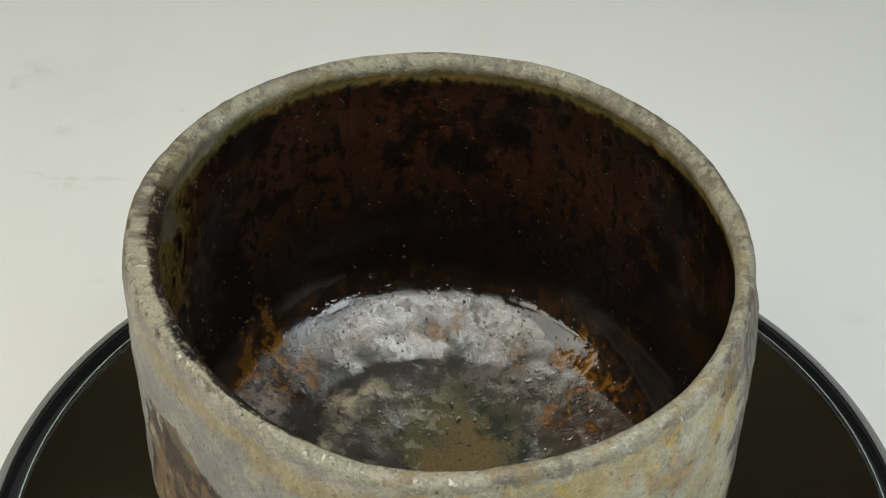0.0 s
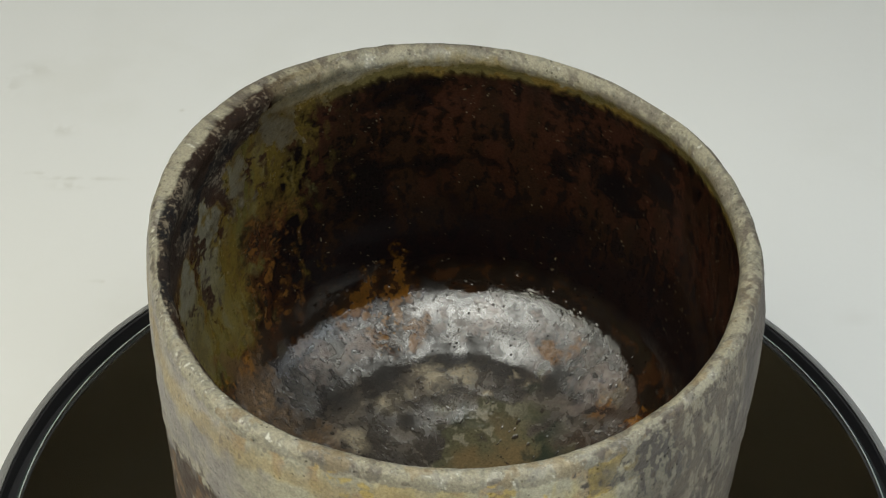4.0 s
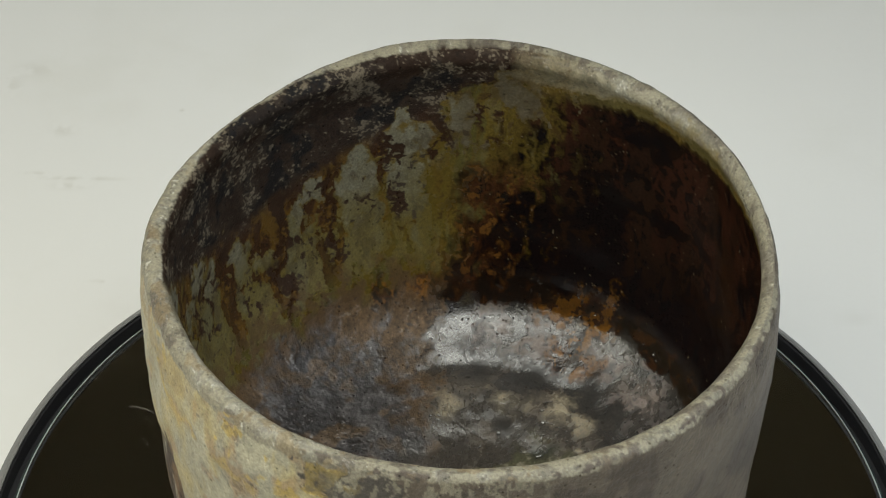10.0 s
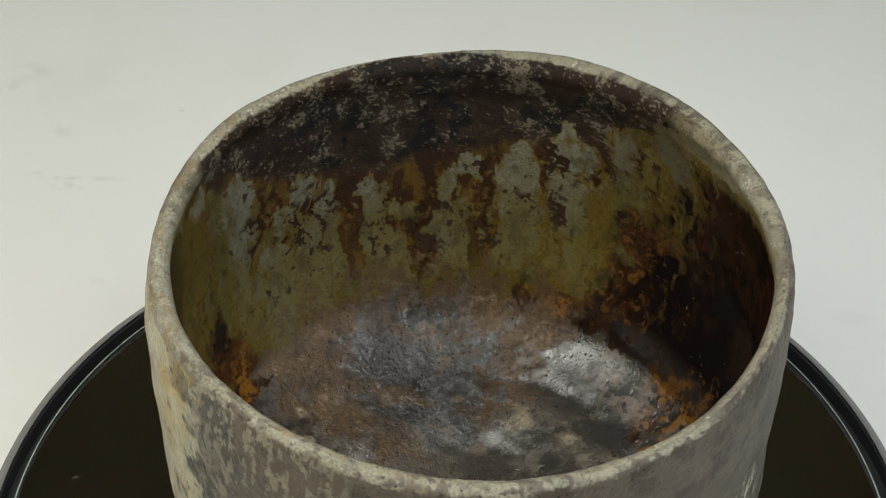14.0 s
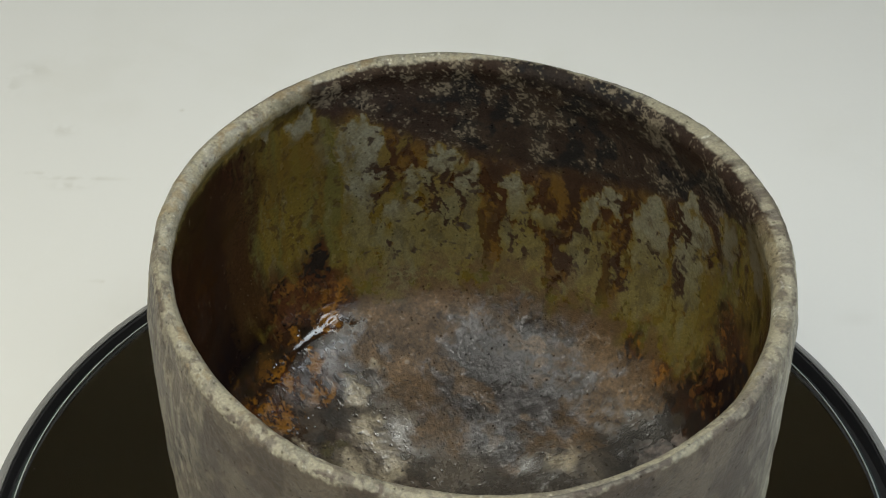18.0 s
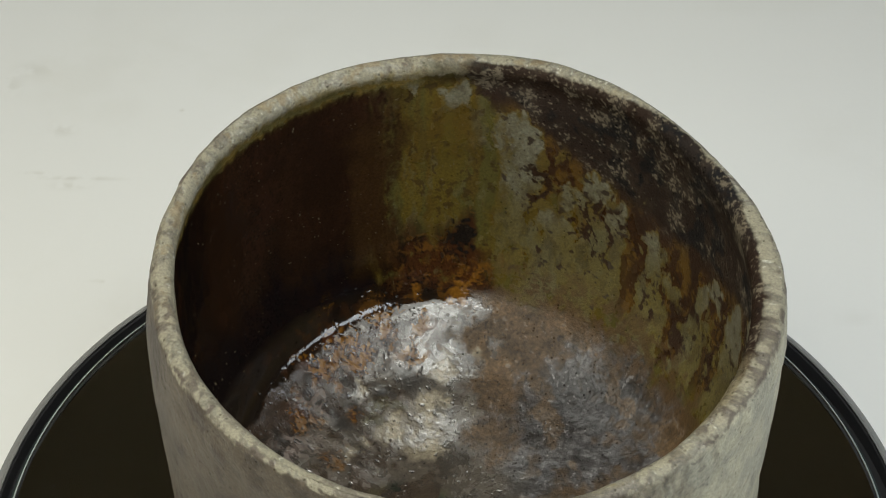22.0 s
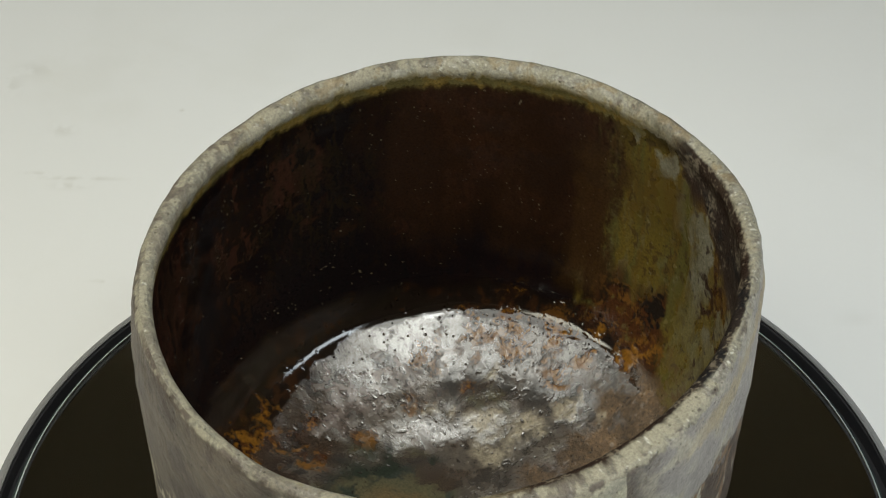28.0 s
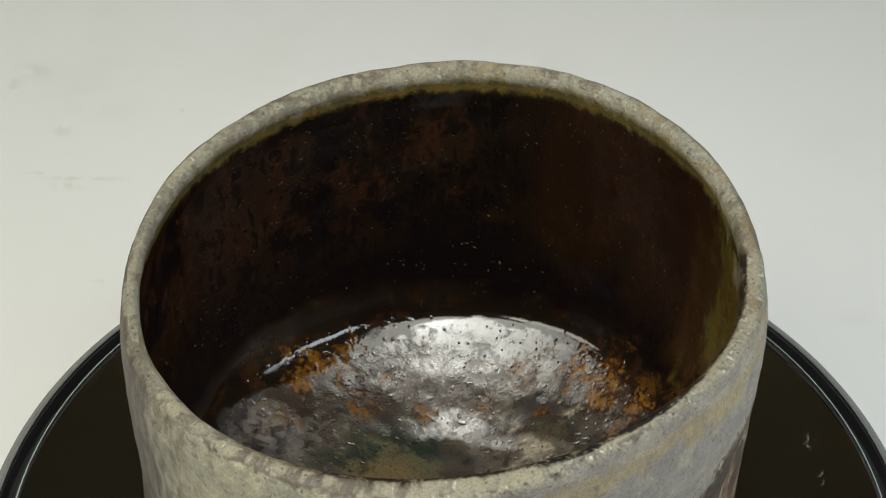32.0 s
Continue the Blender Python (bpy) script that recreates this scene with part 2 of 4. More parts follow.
# ---- the turntable ----
def build_turntable():
    tt = tagged(new("turntable"), "small round black turntable with a mirror-glass top", "turntable")
    d = DECK / MM
    lathe("base", [(0.01, 0.2), (82, 0.2), (84, 1.5), (84, 12), (0.01, 12)], BLACK, tt, closed=False)
    lathe("platter", [(0.01, 12.2), (100, 12.2), (103.6, 13.4), (105.2, 16), (105.4, d - 3.4), (103.0, d - 1.9), (102.7, d - 2.2), (102.6, d - 6.4), (99.4, d - 6.4), (99.4, d - 3.6), (0.01, d - 3.6)],
          RIM_BLACK, tt, "satin black rim round a dark groove", closed=False, turns=360)
    # top of the black rim; the light it reflects is painted as grey
    lathe("rim_band", [(105.45, 15.5), (105.75, 16), (105.75, d - 3.6), (105.2, d - 2.4), (103.5, d - 1.1), (103.0, d - 1.15), (103.0, d - 1.5), (105.4, d - 3.7)],
          LIT_RIM, tt, "outer band of the satin black rim, its sheen painted grey", turns=360)
    lathe("mirror", [(0.01, d - 3.5), (98.2, d - 3.5), (98.2, d - 3.15), (0.01, d - 3.15)], SILVER, tt, "dark mirror coating", closed=False, turns=360)
    g = lathe("glass_disc", [(0.01, d - 3.0), (98.0, d - 3.0), (98.6, d - 2.6), (98.6, d - 0.5), (98.1, d), (0.01, d)], GLASS, tt, "clear glass disc with a polished edge", closed=False, turns=360)
    g.visible_shadow = False
    # added pale ring: the bright line of the polished edge is its colour
    lathe("glass_edge", [(98.32, d + 0.02), (98.62, d - 0.28), (98.70, d - 0.22), (98.40, d + 0.08)], EDGE_GLINT, tt, "pale ring for the glint along the polished glass edge", turns=360)
    lathe("glass_bevel", [(98.75, d - 0.1), (99.35, d - 0.75), (99.2, d - 0.95), (98.68, d - 0.4)], TEAL, tt, "dark green bevel of the glass", turns=360)
    for ob in tt.children:
        if ob.name in ("mirror", "glass_disc", "glass_edge", "glass_bevel"):
            ob.location.x = 0.6 * MM          # the glass lies a little off the axis
    # dust and hair-fine scratches on the glass
    rng = random.Random(5)
    for _ in range(260):
        size = rng.choice((0.045, 0.05, 0.06, 0.07, 0.08, 0.12))
        a, r = rng.uniform(0, 2 * math.pi), 98 * math.sqrt(rng.uniform(0.42, 0.98))
        speck(tt, r * math.cos(a), r * math.sin(a), d, size, rng)
    for phi, r, turn, bends in FIBRES:
        fibre(tt, phi, r, turn, bends, d)
    return tt


# hairs lying on the glass: angle, radius, turn, and their bends along and across in millimetres
FIBRES = [(237.3, 81, 8, ((-3.7, 0.7), (-1.8, 0.1), (0, -0.25), (1.9, 0), (3.8, 0.6))), (235.5, 96, 40, ((-0.8, 0), (0, 0.3), (0.8, 0))),
          (296.5, 87.8, 95, ((-1.6, 0.7), (-0.3, 0.9), (-0.2, -0.4), (0.8, -0.9), (1.4, -0.5))), (289.5, 87, 20, ((-1.1, 0.5), (-0.6, -0.1), (0.1, 0), (1.3, 0.9))),
          (282.5, 82.5, 80, ((-0.8, 0), (0, 0.3), (0.5, -0.3), (0.1, -0.6))),
          (121, 86, 75, ((-0.9, 0.3), (0.9, -0.3)))]


def speck(parent, x, y, d, size, rng):
    bm = bmesh.new()
    bmesh.ops.create_icosphere(bm, subdivisions=1, radius=size * MM)
    bmesh.ops.scale(bm, vec=(rng.uniform(0.7, 1.8), rng.uniform(0.7, 1.5), 0.5), verts=bm.verts)
    me = bpy.data.meshes.new("dust_speck")
    bm.to_mesh(me)
    bm.free()
    me.materials.append(DUST)
    ob = new("dust_speck", me)
    ob.location = (x * MM, y * MM, (d + size * 0.4) * MM)
    ob.parent = parent


def fibre(parent, phi, r, turn, bends, d):
    """A hair-fine pale fibre: a thin bar along its bends."""
    wide = 0.024
    steps = []
    for (x0, y0), (x1, y1) in zip(bends[:-1], bends[1:]):
        for k in range(4):
            steps.append((x0 + (x1 - x0) * k / 4, y0 + (y1 - y0) * k / 4))
    steps.append(bends[-1])
    verts, faces = [], []
    for i, (x, y) in enumerate(steps):
        p, n = steps[max(i - 1, 0)], steps[min(i + 1, len(steps) - 1)]
        dx, dy = n[0] - p[0], n[1] - p[1]
        ln = math.hypot(dx, dy) or 1.0
        for k in (-1, 1):
            verts.append(((x - k * wide * dy / ln) * MM, (y + k * wide * dx / ln) * MM, 0.03 * MM))
        if i:
            faces.append((2 * i - 2, 2 * i, 2 * i + 1, 2 * i - 1))
    ob = shell("fibre", verts, faces, DUST, parent, "hair-fine pale fibre", False)
    a = radians(phi)
    ob.location = (r * math.cos(a) * MM, r * math.sin(a) * MM, d * MM)
    ob.rotation_euler = (0, 0, a + radians(turn))


# ---- the tea bowl ----
def waves(phi, mean, *pairs):
    """A mean and its first harmonics (cosine, sine) over the angle phi in degrees."""
    a = np.radians(phi)
    out = mean + 0 * a
    for k, (c, s) in enumerate(pairs, 1):
        out = out + c * np.cos(k * a) + s * np.sin(k * a)
    return out


# the thrown wall is out of round, off the axis and uneven along its lip; millimetres
def wall_radius(phi):
    return waves(phi, 59.24, (-2.18, 3.10), (-0.63, -1.11), (0.14, 0.09))


def lip_inner(phi):
    return waves(phi, 58.3, (-1.95, 2.75), (-1.0, -1.45), (0.28, 0.3), (0.0, -0.3))


def lip_outer(phi):
    return waves(phi, 62.63, (-2.59, 2.49), (-0.27, -1.41), (-0.15, 0.74), (0.16, -0.32), (-0.26, -0.1), (0.08, 0.17))


def lip_height(phi):
    return waves(phi, 89.59, (-0.29, -1.97), (0.66, -0.08), (-0.14, -0.19), (0.06, -0.05), (0.13, -0.05), (0.03, -0.06))


# along the skin: millimetres off the wall radius, the lip's inner or outer edge, and height (from 100 on: 100 + height less the lip's)
INSIDE = [("w", -59.1, 12.9), ("w", -51, 12.9), ("w", -44, 13.2), ("w", -40, 13.8), ("w", -35.5, 15.0), ("w", -32, 15.6), ("w", -27, 16.2), ("w", -23, 17.0), ("w", -18, 18.9), ("w", -14, 21.0),
          ("w", -11.6, 22.6), ("w", -9.8, 24.0), ("w", -8.3, 25.7), ("w", -7.1, 27.4), ("w", -6.1, 29.2), ("w", -4.6, 32.6), ("w", -2.8, 37), ("w", -1.4, 42), ("w", -0.3, 50), ("w", 0.25, 59), ("w", 0.2, 68), ("w", 0.2, 77)]
LIP = [("i", 0.55, 94.5), ("i", 0.05, 97.6), ("i", 0.9, 99.4), ("i", 2.3, 100.0), ("o", -0.9, 99.8), ("o", 0.1, 98.6), ("o", 0.6, 95.8)]
OUTSIDE = [("o", 1.1, 80), ("o", 1.2, 72), ("o", 0.95, 62), ("o", 0.4, 52), ("o", -0.1, 42), ("o", -0.5, 32), ("o", -2.2, 22), ("o", -9, 13), ("o", -22, 9.0),
           ("o", -36, 8), ("o", -50, 7.6), ("o", -62.5, 7.6)]
SKIN = INSIDE + LIP + OUTSIDE


def skin_point(kind, off, h, phi):
    """Radius and height at the angles phi of one point of the skin's section."""
    base = {"w": wall_radius, "i": lip_inner, "o": lip_outer}[kind](phi)
    mean = {"w": 59.24, "i": 58.3, "o": 62.63}[kind]
    fade = np.clip((mean + off) / 45.0, 0, 1)
    r = mean + off + (base - mean) * fade
    top = lip_height(phi)
    z = top + h - 100 if h > 90 else h + (top - 89.59) * np.clip((h - 30) / 60.0, 0, 1)
    return r, z


def spline(points, count):
    """A smooth line through the points, cut into count even steps."""
    p = np.array(points, float)
    q = np.vstack([2 * p[0] - p[1], p, 2 * p[-1] - p[-2]])
    out = []
    for i in range(1, len(q) - 2):
        t = np.linspace(0, 1, 60, endpoint=False)[:, None]
        a, b, c, d = q[i - 1], q[i], q[i + 1], q[i + 2]
        out.append(0.5 * (2 * b + (c - a) * t + (2 * a - 5 * b + 4 * c - d) * t * t + (3 * b - a - 3 * c + d) * t ** 3))
    line = np.vstack(out + [p[-1:]])
    s = np.concatenate([[0], np.cumsum(np.hypot(*np.diff(line, axis=0).T))])
    at = np.linspace(0, s[-1], count)
    return np.stack([np.interp(at, s, line[:, 0]), np.interp(at, s, line[:, 1])], 1)


COLUMNS = 1440


def bowl_section(phi):
    """Sections of the skin at the angles phi: radius, height (columns, rows), the rest section and the row of the lip's top."""
    mean = {"w": 59.24, "i": 58.3, "o": 62.63}
    knots = np.array([(mean[k] + o, h if h <= 90 else 89.59 + h - 100) for k, o, h in SKIN])
    fine = spline(knots, 6000)
    # closer rows inside and over the lip than below
    turn = int(np.argmax(fine[:, 1])) + 260
    rows = np.concatenate([np.linspace(0, turn, int(ROWS * 0.76), endpoint=False), np.linspace(turn, 5999, ROWS - int(ROWS * 0.76))])
    rest = np.stack([np.interp(rows, np.arange(6000), fine[:, k]) for k in (0, 1)], 1)
    cut = [int(np.argmin(np.hypot(*(fine - q).T))) for q in knots]
    at = np.interp(rows, cut, np.arange(len(knots)))
    pts = np.stack([np.stack(skin_point(k, o, h, phi), -1) for k, o, h in SKIN], 1)
    shift = pts - knots[None]
    i = np.clip(at.astype(int), 0, len(knots) - 2)
    f = (at - i)[None, :, None]
    f = f * f * (3 - 2 * f)
    sec = rest[None] + shift[:, i] * (1 - f) + shift[:, i + 1] * f
    return sec, rest, int(np.argmax(rest[:, 1]))


ROWS = 800


def build_bowl():
    phi = np.arange(COLUMNS) * 360.0 / COLUMNS
    sec, prof, rim_row = bowl_section(phi)
    n, k = ROWS, COLUMNS
    PH = np.repeat(phi, n)
    r0, z0 = np.tile(prof[:, 0], k), np.tile(prof[:, 1], k)
    arc = np.concatenate([[0], np.cumsum(np.hypot(*np.diff(prof, axis=0).T))])
    arc = arc - arc[rim_row]
    row = np.tile(np.arange(n), k)
    inner = row <= rim_row
    a = np.radians(PH)
    w = ramp(r0, 0, 45)
    q = np.stack([r0 * np.cos(a), r0 * np.sin(a), z0], 1)
    dents = fbm(q, 30, 11, 3) * 0.5 + fbm(q, 6, 15, 2) * np.where(inner, 0.05, 0.2)
    r = sec[..., 0].ravel() + dents * w
    z = sec[..., 1].ravel() + 0.35 * fbm(q, 11, 18, 3) * ramp(z0, 80, 89)
    # lumps left by the thrower's fingers on the floor inside
    floor_zone = inner * (1 - ramp(r0, 38, 50))
    z = z + floor_zone * (0.55 * fbm(q, 13, 21, 3) * ramp(r0, 8, 20) + 0.35 * np.sin(a + r0 / 6.0) * ramp(r0, 12, 22))
    z = z - inner * 0.8 * np.exp(-((r0 - 37) / 2.6) ** 2) * ramp(np.cos(a - radians(140)), 0.1, 0.8)      # a throwing groove
    z = z - inner * 1.7 * np.exp(-((r0 - 19) / 8.5) ** 2) * ramp(np.cos(a - radians(338)), 0.1, 0.9)
    # the floor leans, and the wall stands fuller on one side
    f = r0 / 45
    lean = 1.18 * f * np.cos(a) - 1.11 * f * np.sin(a) - f * f * (1.23 * np.cos(2 * a) + 0.56 * np.sin(2 * a))
    z = z + inner * lean * (1 - ramp(r0, 47, 55))
    z = z + inner * 1.5 * np.exp(-((r0 - 53.0) / 1.8) ** 2) * ramp(np.cos(a - radians(352)), 0.1, 0.7)      # a softer corner
    r = r + np.where(inner, 0, 0.6 * np.cos(a - radians(345)) * ramp(z0, 28, 45) * ramp(-z0, -84, -76))
    pos = np.stack([r * np.cos(a), r * np.sin(a), z], 1)
    rgb, rough, relief, lustre = fire(PH, z0, r0, inner, q, np.tile(arc, k))
    # relief of crust and pits along the wall's normal
    nr = np.gradient(prof[:, 1])
    nz = -np.gradient(prof[:, 0])
    ln = np.hypot(nr, nz)
    nr, nz = np.tile(-nr / ln, k), np.tile(-nz / ln, k)
    pos += np.stack([nr * np.cos(a), nr * np.sin(a), nz], 1) * relief[:, None]
    idx = np.arange(n * k).reshape(k, n)
    nxt = np.roll(idx, -1, 0)
    faces = np.stack([idx[:, :-1], nxt[:, :-1], nxt[:, 1:], idx[:, 1:]], -1).reshape(-1, 4)
    me = bpy.data.meshes.new("body")
    me.vertices.add(n * k)
    me.vertices.foreach_set("co", (pos * MM).ravel())
    me.loops.add(faces.size)
    me.loops.foreach_set("vertex_index", faces.ravel().astype(np.int32))
    me.polygons.add(len(faces))
    me.polygons.foreach_set("loop_start", np.arange(0, faces.size, 4, dtype=np.int32))
    me.polygons.foreach_set("use_smooth", np.ones(len(faces), bool))
    me.update(calc_edges=True)
    col = me.color_attributes.new("glaze", "FLOAT_COLOR", "POINT")
    col.data.foreach_set("color", np.concatenate([rgb, rough[:, None]], 1).ravel())
    gloss = me.attributes.new("lustre", "FLOAT", "POINT")
    gloss.data.foreach_set("value", lustre)
    me.materials.append(GLAZE)
    bowl = tagged(new("tea_bowl"), "wood-fired stoneware tea bowl with ash glaze on a turntable", "bowl")
    body = new("body", me)
    body.parent = bowl
    lathe("foot_ring", [(30, 8.6), (30, 1.2), (31, 0.0), (35, 0.0), (36.4, 1.4), (37.5, 8.8)], CLAY, bowl, "bare brown clay foot", closed=True)
    bowl.location = (0, 0, DECK)
    return bowl


# ---- the fired skin ----
# grey ash spires on the inner wall: angle, height of the tip, half width in degrees, height of the foot
SPIRES = [(289.8, 86.8, 2.8, 82), (279.3, 83.2, 3.2, 77), (273.6, 74.4, 2.9, 65), (265.5, 76.8, 4.8, 55), (266, 59, 4.0, 41), (252.4, 60.6, 3.0, 52.4),
          (255.2, 51, 6.3, 30), (246.2, 67, 3.2, 59), (246.3, 49, 4.8, 29), (239.6, 60, 3.1, 52.5), (239.9, 50.4, 2.6, 34), (229.3, 58.4, 3.0, 44.5),
          (227.5, 44.4, 6.2, 30), (222.7, 50, 3.2, 44.5), (211.6, 58.6, 4.6, 30), (207.2, 62, 2.0, 55), (197, 65.8, 5.4, 34), (185.8, 74, 4.8, 48),
          (173.7, 79, 3.4, 62), (162.5, 86.8, 5.3, 74), (156, 88, 5.5, 79)]
# brown drips between them: angle at the top, angle at the foot, top, foot, half width
DRIPS = [(234, 234, 60, 42, 2.0), (217.5, 217, 62, 31, 2.6), (203.5, 203.0, 64, 34, 1.8), (191, 188, 70, 44, 1.6), (179.5, 178, 72, 56, 1.4),
         (168.5, 169, 80, 66, 1.5), (243.3, 243, 58, 40, 0.9), (249.5, 250, 58, 44, 0.9), (221, 220.5, 46, 40, 2.0), (209.5, 209.5, 49, 42, 1.1), (196, 196, 52, 46, 0.8), (260, 261, 62, 46, 0.9)]
# scorch marks along the crest of the lip: angle, half width in degrees
BURNS = [(149, 3), (154.5, 3.5), (161, 5), (144.5, 2), (138, 2.5), (130, 3), (122, 4), (169, 8), (182, 6), (355, 4), (345, 4), (336, 3), (67.6, 0.7), (290, 3), (281, 4), (26, 7), (43, 4), (4, 3)]
# rust and amber on the floor and its edge: angle, radius, size in millimetres
RUST = [(147, 53, 3), (147, 50, 4), (142, 45.4, 4), (142, 40.6, 3), (133, 42.4, 3), (136, 50.2, 3), (37, 36.6, 4), (40, 29.8, 3), (193, 53, 2.5), (92, 41.6, 2.5), (89, 45.2, 3),
        (151, 53, 3), (299, 47.5, 7), (310, 44.2, 6), (293, 41.2, 4.5), (276, 54, 4), (184, 52.5, 3), (349, 30.6, 3.5), (340, 41.4, 5), (325, 46.4, 6), (315, 49.5, 5),
        (43, 42.2, 5), (29, 36.4, 4), (42, 34.6, 4), (20, 27.4, 3), (279, 51, 4.5), (57, 43.6, 5), (70, 41.3, 4), (49, 44.7, 6), (36, 46, 3.5), (44, 41.5, 4.5), (322, 33.3, 3), (288, 47, 4)]
# pale lumps of ash on the floor
PALE = [(177, 25.5, 4.5), (152, 28, 5.5), (130, 31, 4), (119, 31, 4), (132, 33, 4), (107.5, 27.3, 1.4), (104.5, 34.7, 1.4), (98.5, 33.6, 1.5), (316, 24, 4.5),
        (300, 18, 6), (295, 26, 5), (283, 37, 4), (283, 27, 4), (310, 25, 4), (332, 27, 3), (342, 27, 3), (287, 28, 3.5), (314, 37, 2.5), (271, 41, 2.2), (70, 42, 3.5)]
# thin pinkish film under the lustre, with part of the silver sheen painted in
PINK = [(10, 40, 7), (355, 38, 8), (5, 30, 7), (345, 30, 6), (350, 22, 5), (25, 33, 5), (335, 40, 6), (300, 43, 5), (285, 44, 5), (100, 43, 7), (115, 44, 7),
        (75, 42, 6), (90, 44, 6), (130, 45, 6), (150, 44, 6), (165, 45, 6), (320, 43, 4), (75, 36, 5),
        (20, 34, 6), (12, 33, 6), (330, 29, 5), (300, 29, 5), (345, 35, 6)]
# slate-dark and blue-green glass on the floor, dark reflections in its dips painted in
SLATE = [(148, 36, 5), (166, 35, 5.5), (181, 37, 4.5), (127, 37, 5), (115, 37, 4.5), (103, 37, 4), (87, 38, 3.5), (141, 39, 3.5), (148, 22, 3), (296, 35, 5), (308, 35, 4),
         (320, 35, 4.5), (330, 34, 4), (274, 39, 3), (13, 14, 4), (18, 20, 3.5), (353, 13, 4), (88, 35, 3.5), (343, 23, 2), (36, 27, 3)]
# deep blue-green glass round the pool
DEEP = [(42, 23, 5), (17, 19.5, 4.5), (63, 24, 4.5), (24, 24.5, 3.5), (76, 27, 4), (353, 14, 3.5), (30, 19, 4), (95, 33, 3), (120, 22, 3)]
# olive swirls
OLIVE = [(311, 31, 4), (306, 28.5, 3), (4, 18, 3), (95, 38, 2), (60, 28, 4), (318, 30, 3), (25, 26, 2.5), (130, 24, 3)]


def spots(fx, fy, table, jag, soft=0.45):
    """Mask of ragged spots given by angle, radius and size."""
    out = np.zeros(len(fx))
    for phi, r, size in table:
        d = np.hypot(fx - r * math.cos(radians(phi)), fy - r * math.sin(radians(phi)))
        out = np.maximum(out, ramp(1.15 - d / size + jag, 0.1, 0.1 + soft))
    return out


def fire(PH, z, r, inner, q, arc):
    """Colour, gloss and relief of the fired skin: where the ash fell, ran, pooled and charred."""
    n = len(PH)
    a = np.radians(PH)
    # bent coordinates, so that no patch keeps a plain outline
    grit, grit2 = grain(q / 0.45, 301), grain(q / 0.95, 303)
    q = q + 1.2 * np.stack([fbm(q, 5, s, 3) for s in (201, 205, 209)], 1)
    big, mid, small, tiny = fbm(q, 24, 31, 4), fbm(q, 8, 35, 4), fbm(q, 2.4, 39, 3), fbm(q, 1.0, 43, 2)
    tall = q * np.array([1, 1, 0.22])                     # stretched down the wall, as the glaze runs
    run, runs = fbm(tall, 7, 51, 4), fbm(tall, 2.0, 55, 4)
    dots = grain(q / 0.5, 61)
    dots2 = grain(q / 1.5 + 9, 63)
    blot = grain(q / 1.9 + 4, 65)

    comb = fbm(np.stack([40 * np.cos(a), 40 * np.sin(a), 0.16 * r], 1), 1.5, 221, 4, 0.62)   # fine lines running down to the middle
    cloud = fbm(q, 11, 225, 5, 0.6)

    # --- iron-black glaze inside
    rgb = np.tile(np.array([0.0045, 0.0028, 0.0019]), (n, 1))
    redness = np.maximum(ramp(-np.abs(near(PH, 75)), -95, -30), ramp(-np.abs(near(PH, 312)), -40, -15))
    red = over(np.tile(np.array([0.029, 0.0108, 0.0060]), (n, 1)), (0.019, 0.0088, 0.0048), ramp(run, -0.1, 0.25))
    flake = big + 0.7 * mid + 0.5 * run + 0.25 * small + 0.35 * redness - 0.16
    rgb = rgb + (red - rgb) * ((0.30 * ramp(flake, -0.4, 0.1) + 0.6 * ramp(flake, 0.0, 0.10)) * (0.08 + 0.92 * ramp(z + 12 * mid + 10 * run, 36, 62)))[:, None]
    greenish = ramp(-np.abs(near(PH, 5)) / 45 + 0.6 * run, -1.1, 0.1)
    rgb = over(rgb, (0.017, 0.0105, 0.0040), 0.6 * greenish * ramp(runs + 0.4 * mid, -0.12, 0.3) * ramp(z + 10 * mid, 32, 56))
    rgb = over(rgb, (0.0036, 0.0026, 0.002), ramp(runs + 0.8 * mid + 0.4 * small, 0.08, 0.5) * 0.8)
    rough = 0.075 + 0.05 * ramp(mid, -0.2, 0.3)
    relief = 0.006 * small + 0.02 * mid

    rgb = over(rgb, (0.021, 0.0088, 0.0042), 0.65 * inner * ramp(-np.abs(near(PH, 320) + 10 * run), -34, -20) * ramp(z + 8 * run, 34, 52))
    # --- amber and olive runs on the ash side
    sheet = q * np.array([1, 1, 0.09])
    veil = fbm(sheet, 5, 271, 4)
    left = 292 + 2.0 * ramp(-z, -60, -36) + 3.0 * mid
    right = 158 + 9 * ramp(-z, -66, -36) + 7 * mid
    side = ramp(PH + 16 * runs + 8 * small, right - 8, right + 9) * ramp(-PH, -left - 7.0 + 5 * runs + 4 * veil + 6 * mid + 5 * run, -left + 6.0 + 5 * runs + 4 * veil + 6 * mid + 5 * run)
    olive_top = 84 + 3 * mid
    side = side * ramp(-z, -olive_top - 1.5, -olive_top + 1.5)
    amber = np.maximum(ramp(-np.abs(near(PH, 166)), -15, -4) * ramp(-z, -68, -50), ramp(-np.abs(near(PH, 284)), -19, -9) * ramp(-z + 12 * run, -50, -40))
    amber = np.clip(amber + ramp(-np.abs(near(PH, 225)), -80, -70) * ramp(-z, -33, -28) * 0.6, 0, 1)
    olive = over(np.tile(np.array([0.094, 0.066, 0.0115]), (n, 1)), (0.076, 0.065, 0.017), ramp(veil, -0.15, 0.25))
    olive = over(olive, (0.086, 0.048, 0.008), ramp(fbm(sheet, 3, 275, 4) + 0.2 * mid, 0.05, 0.40) * 0.6)
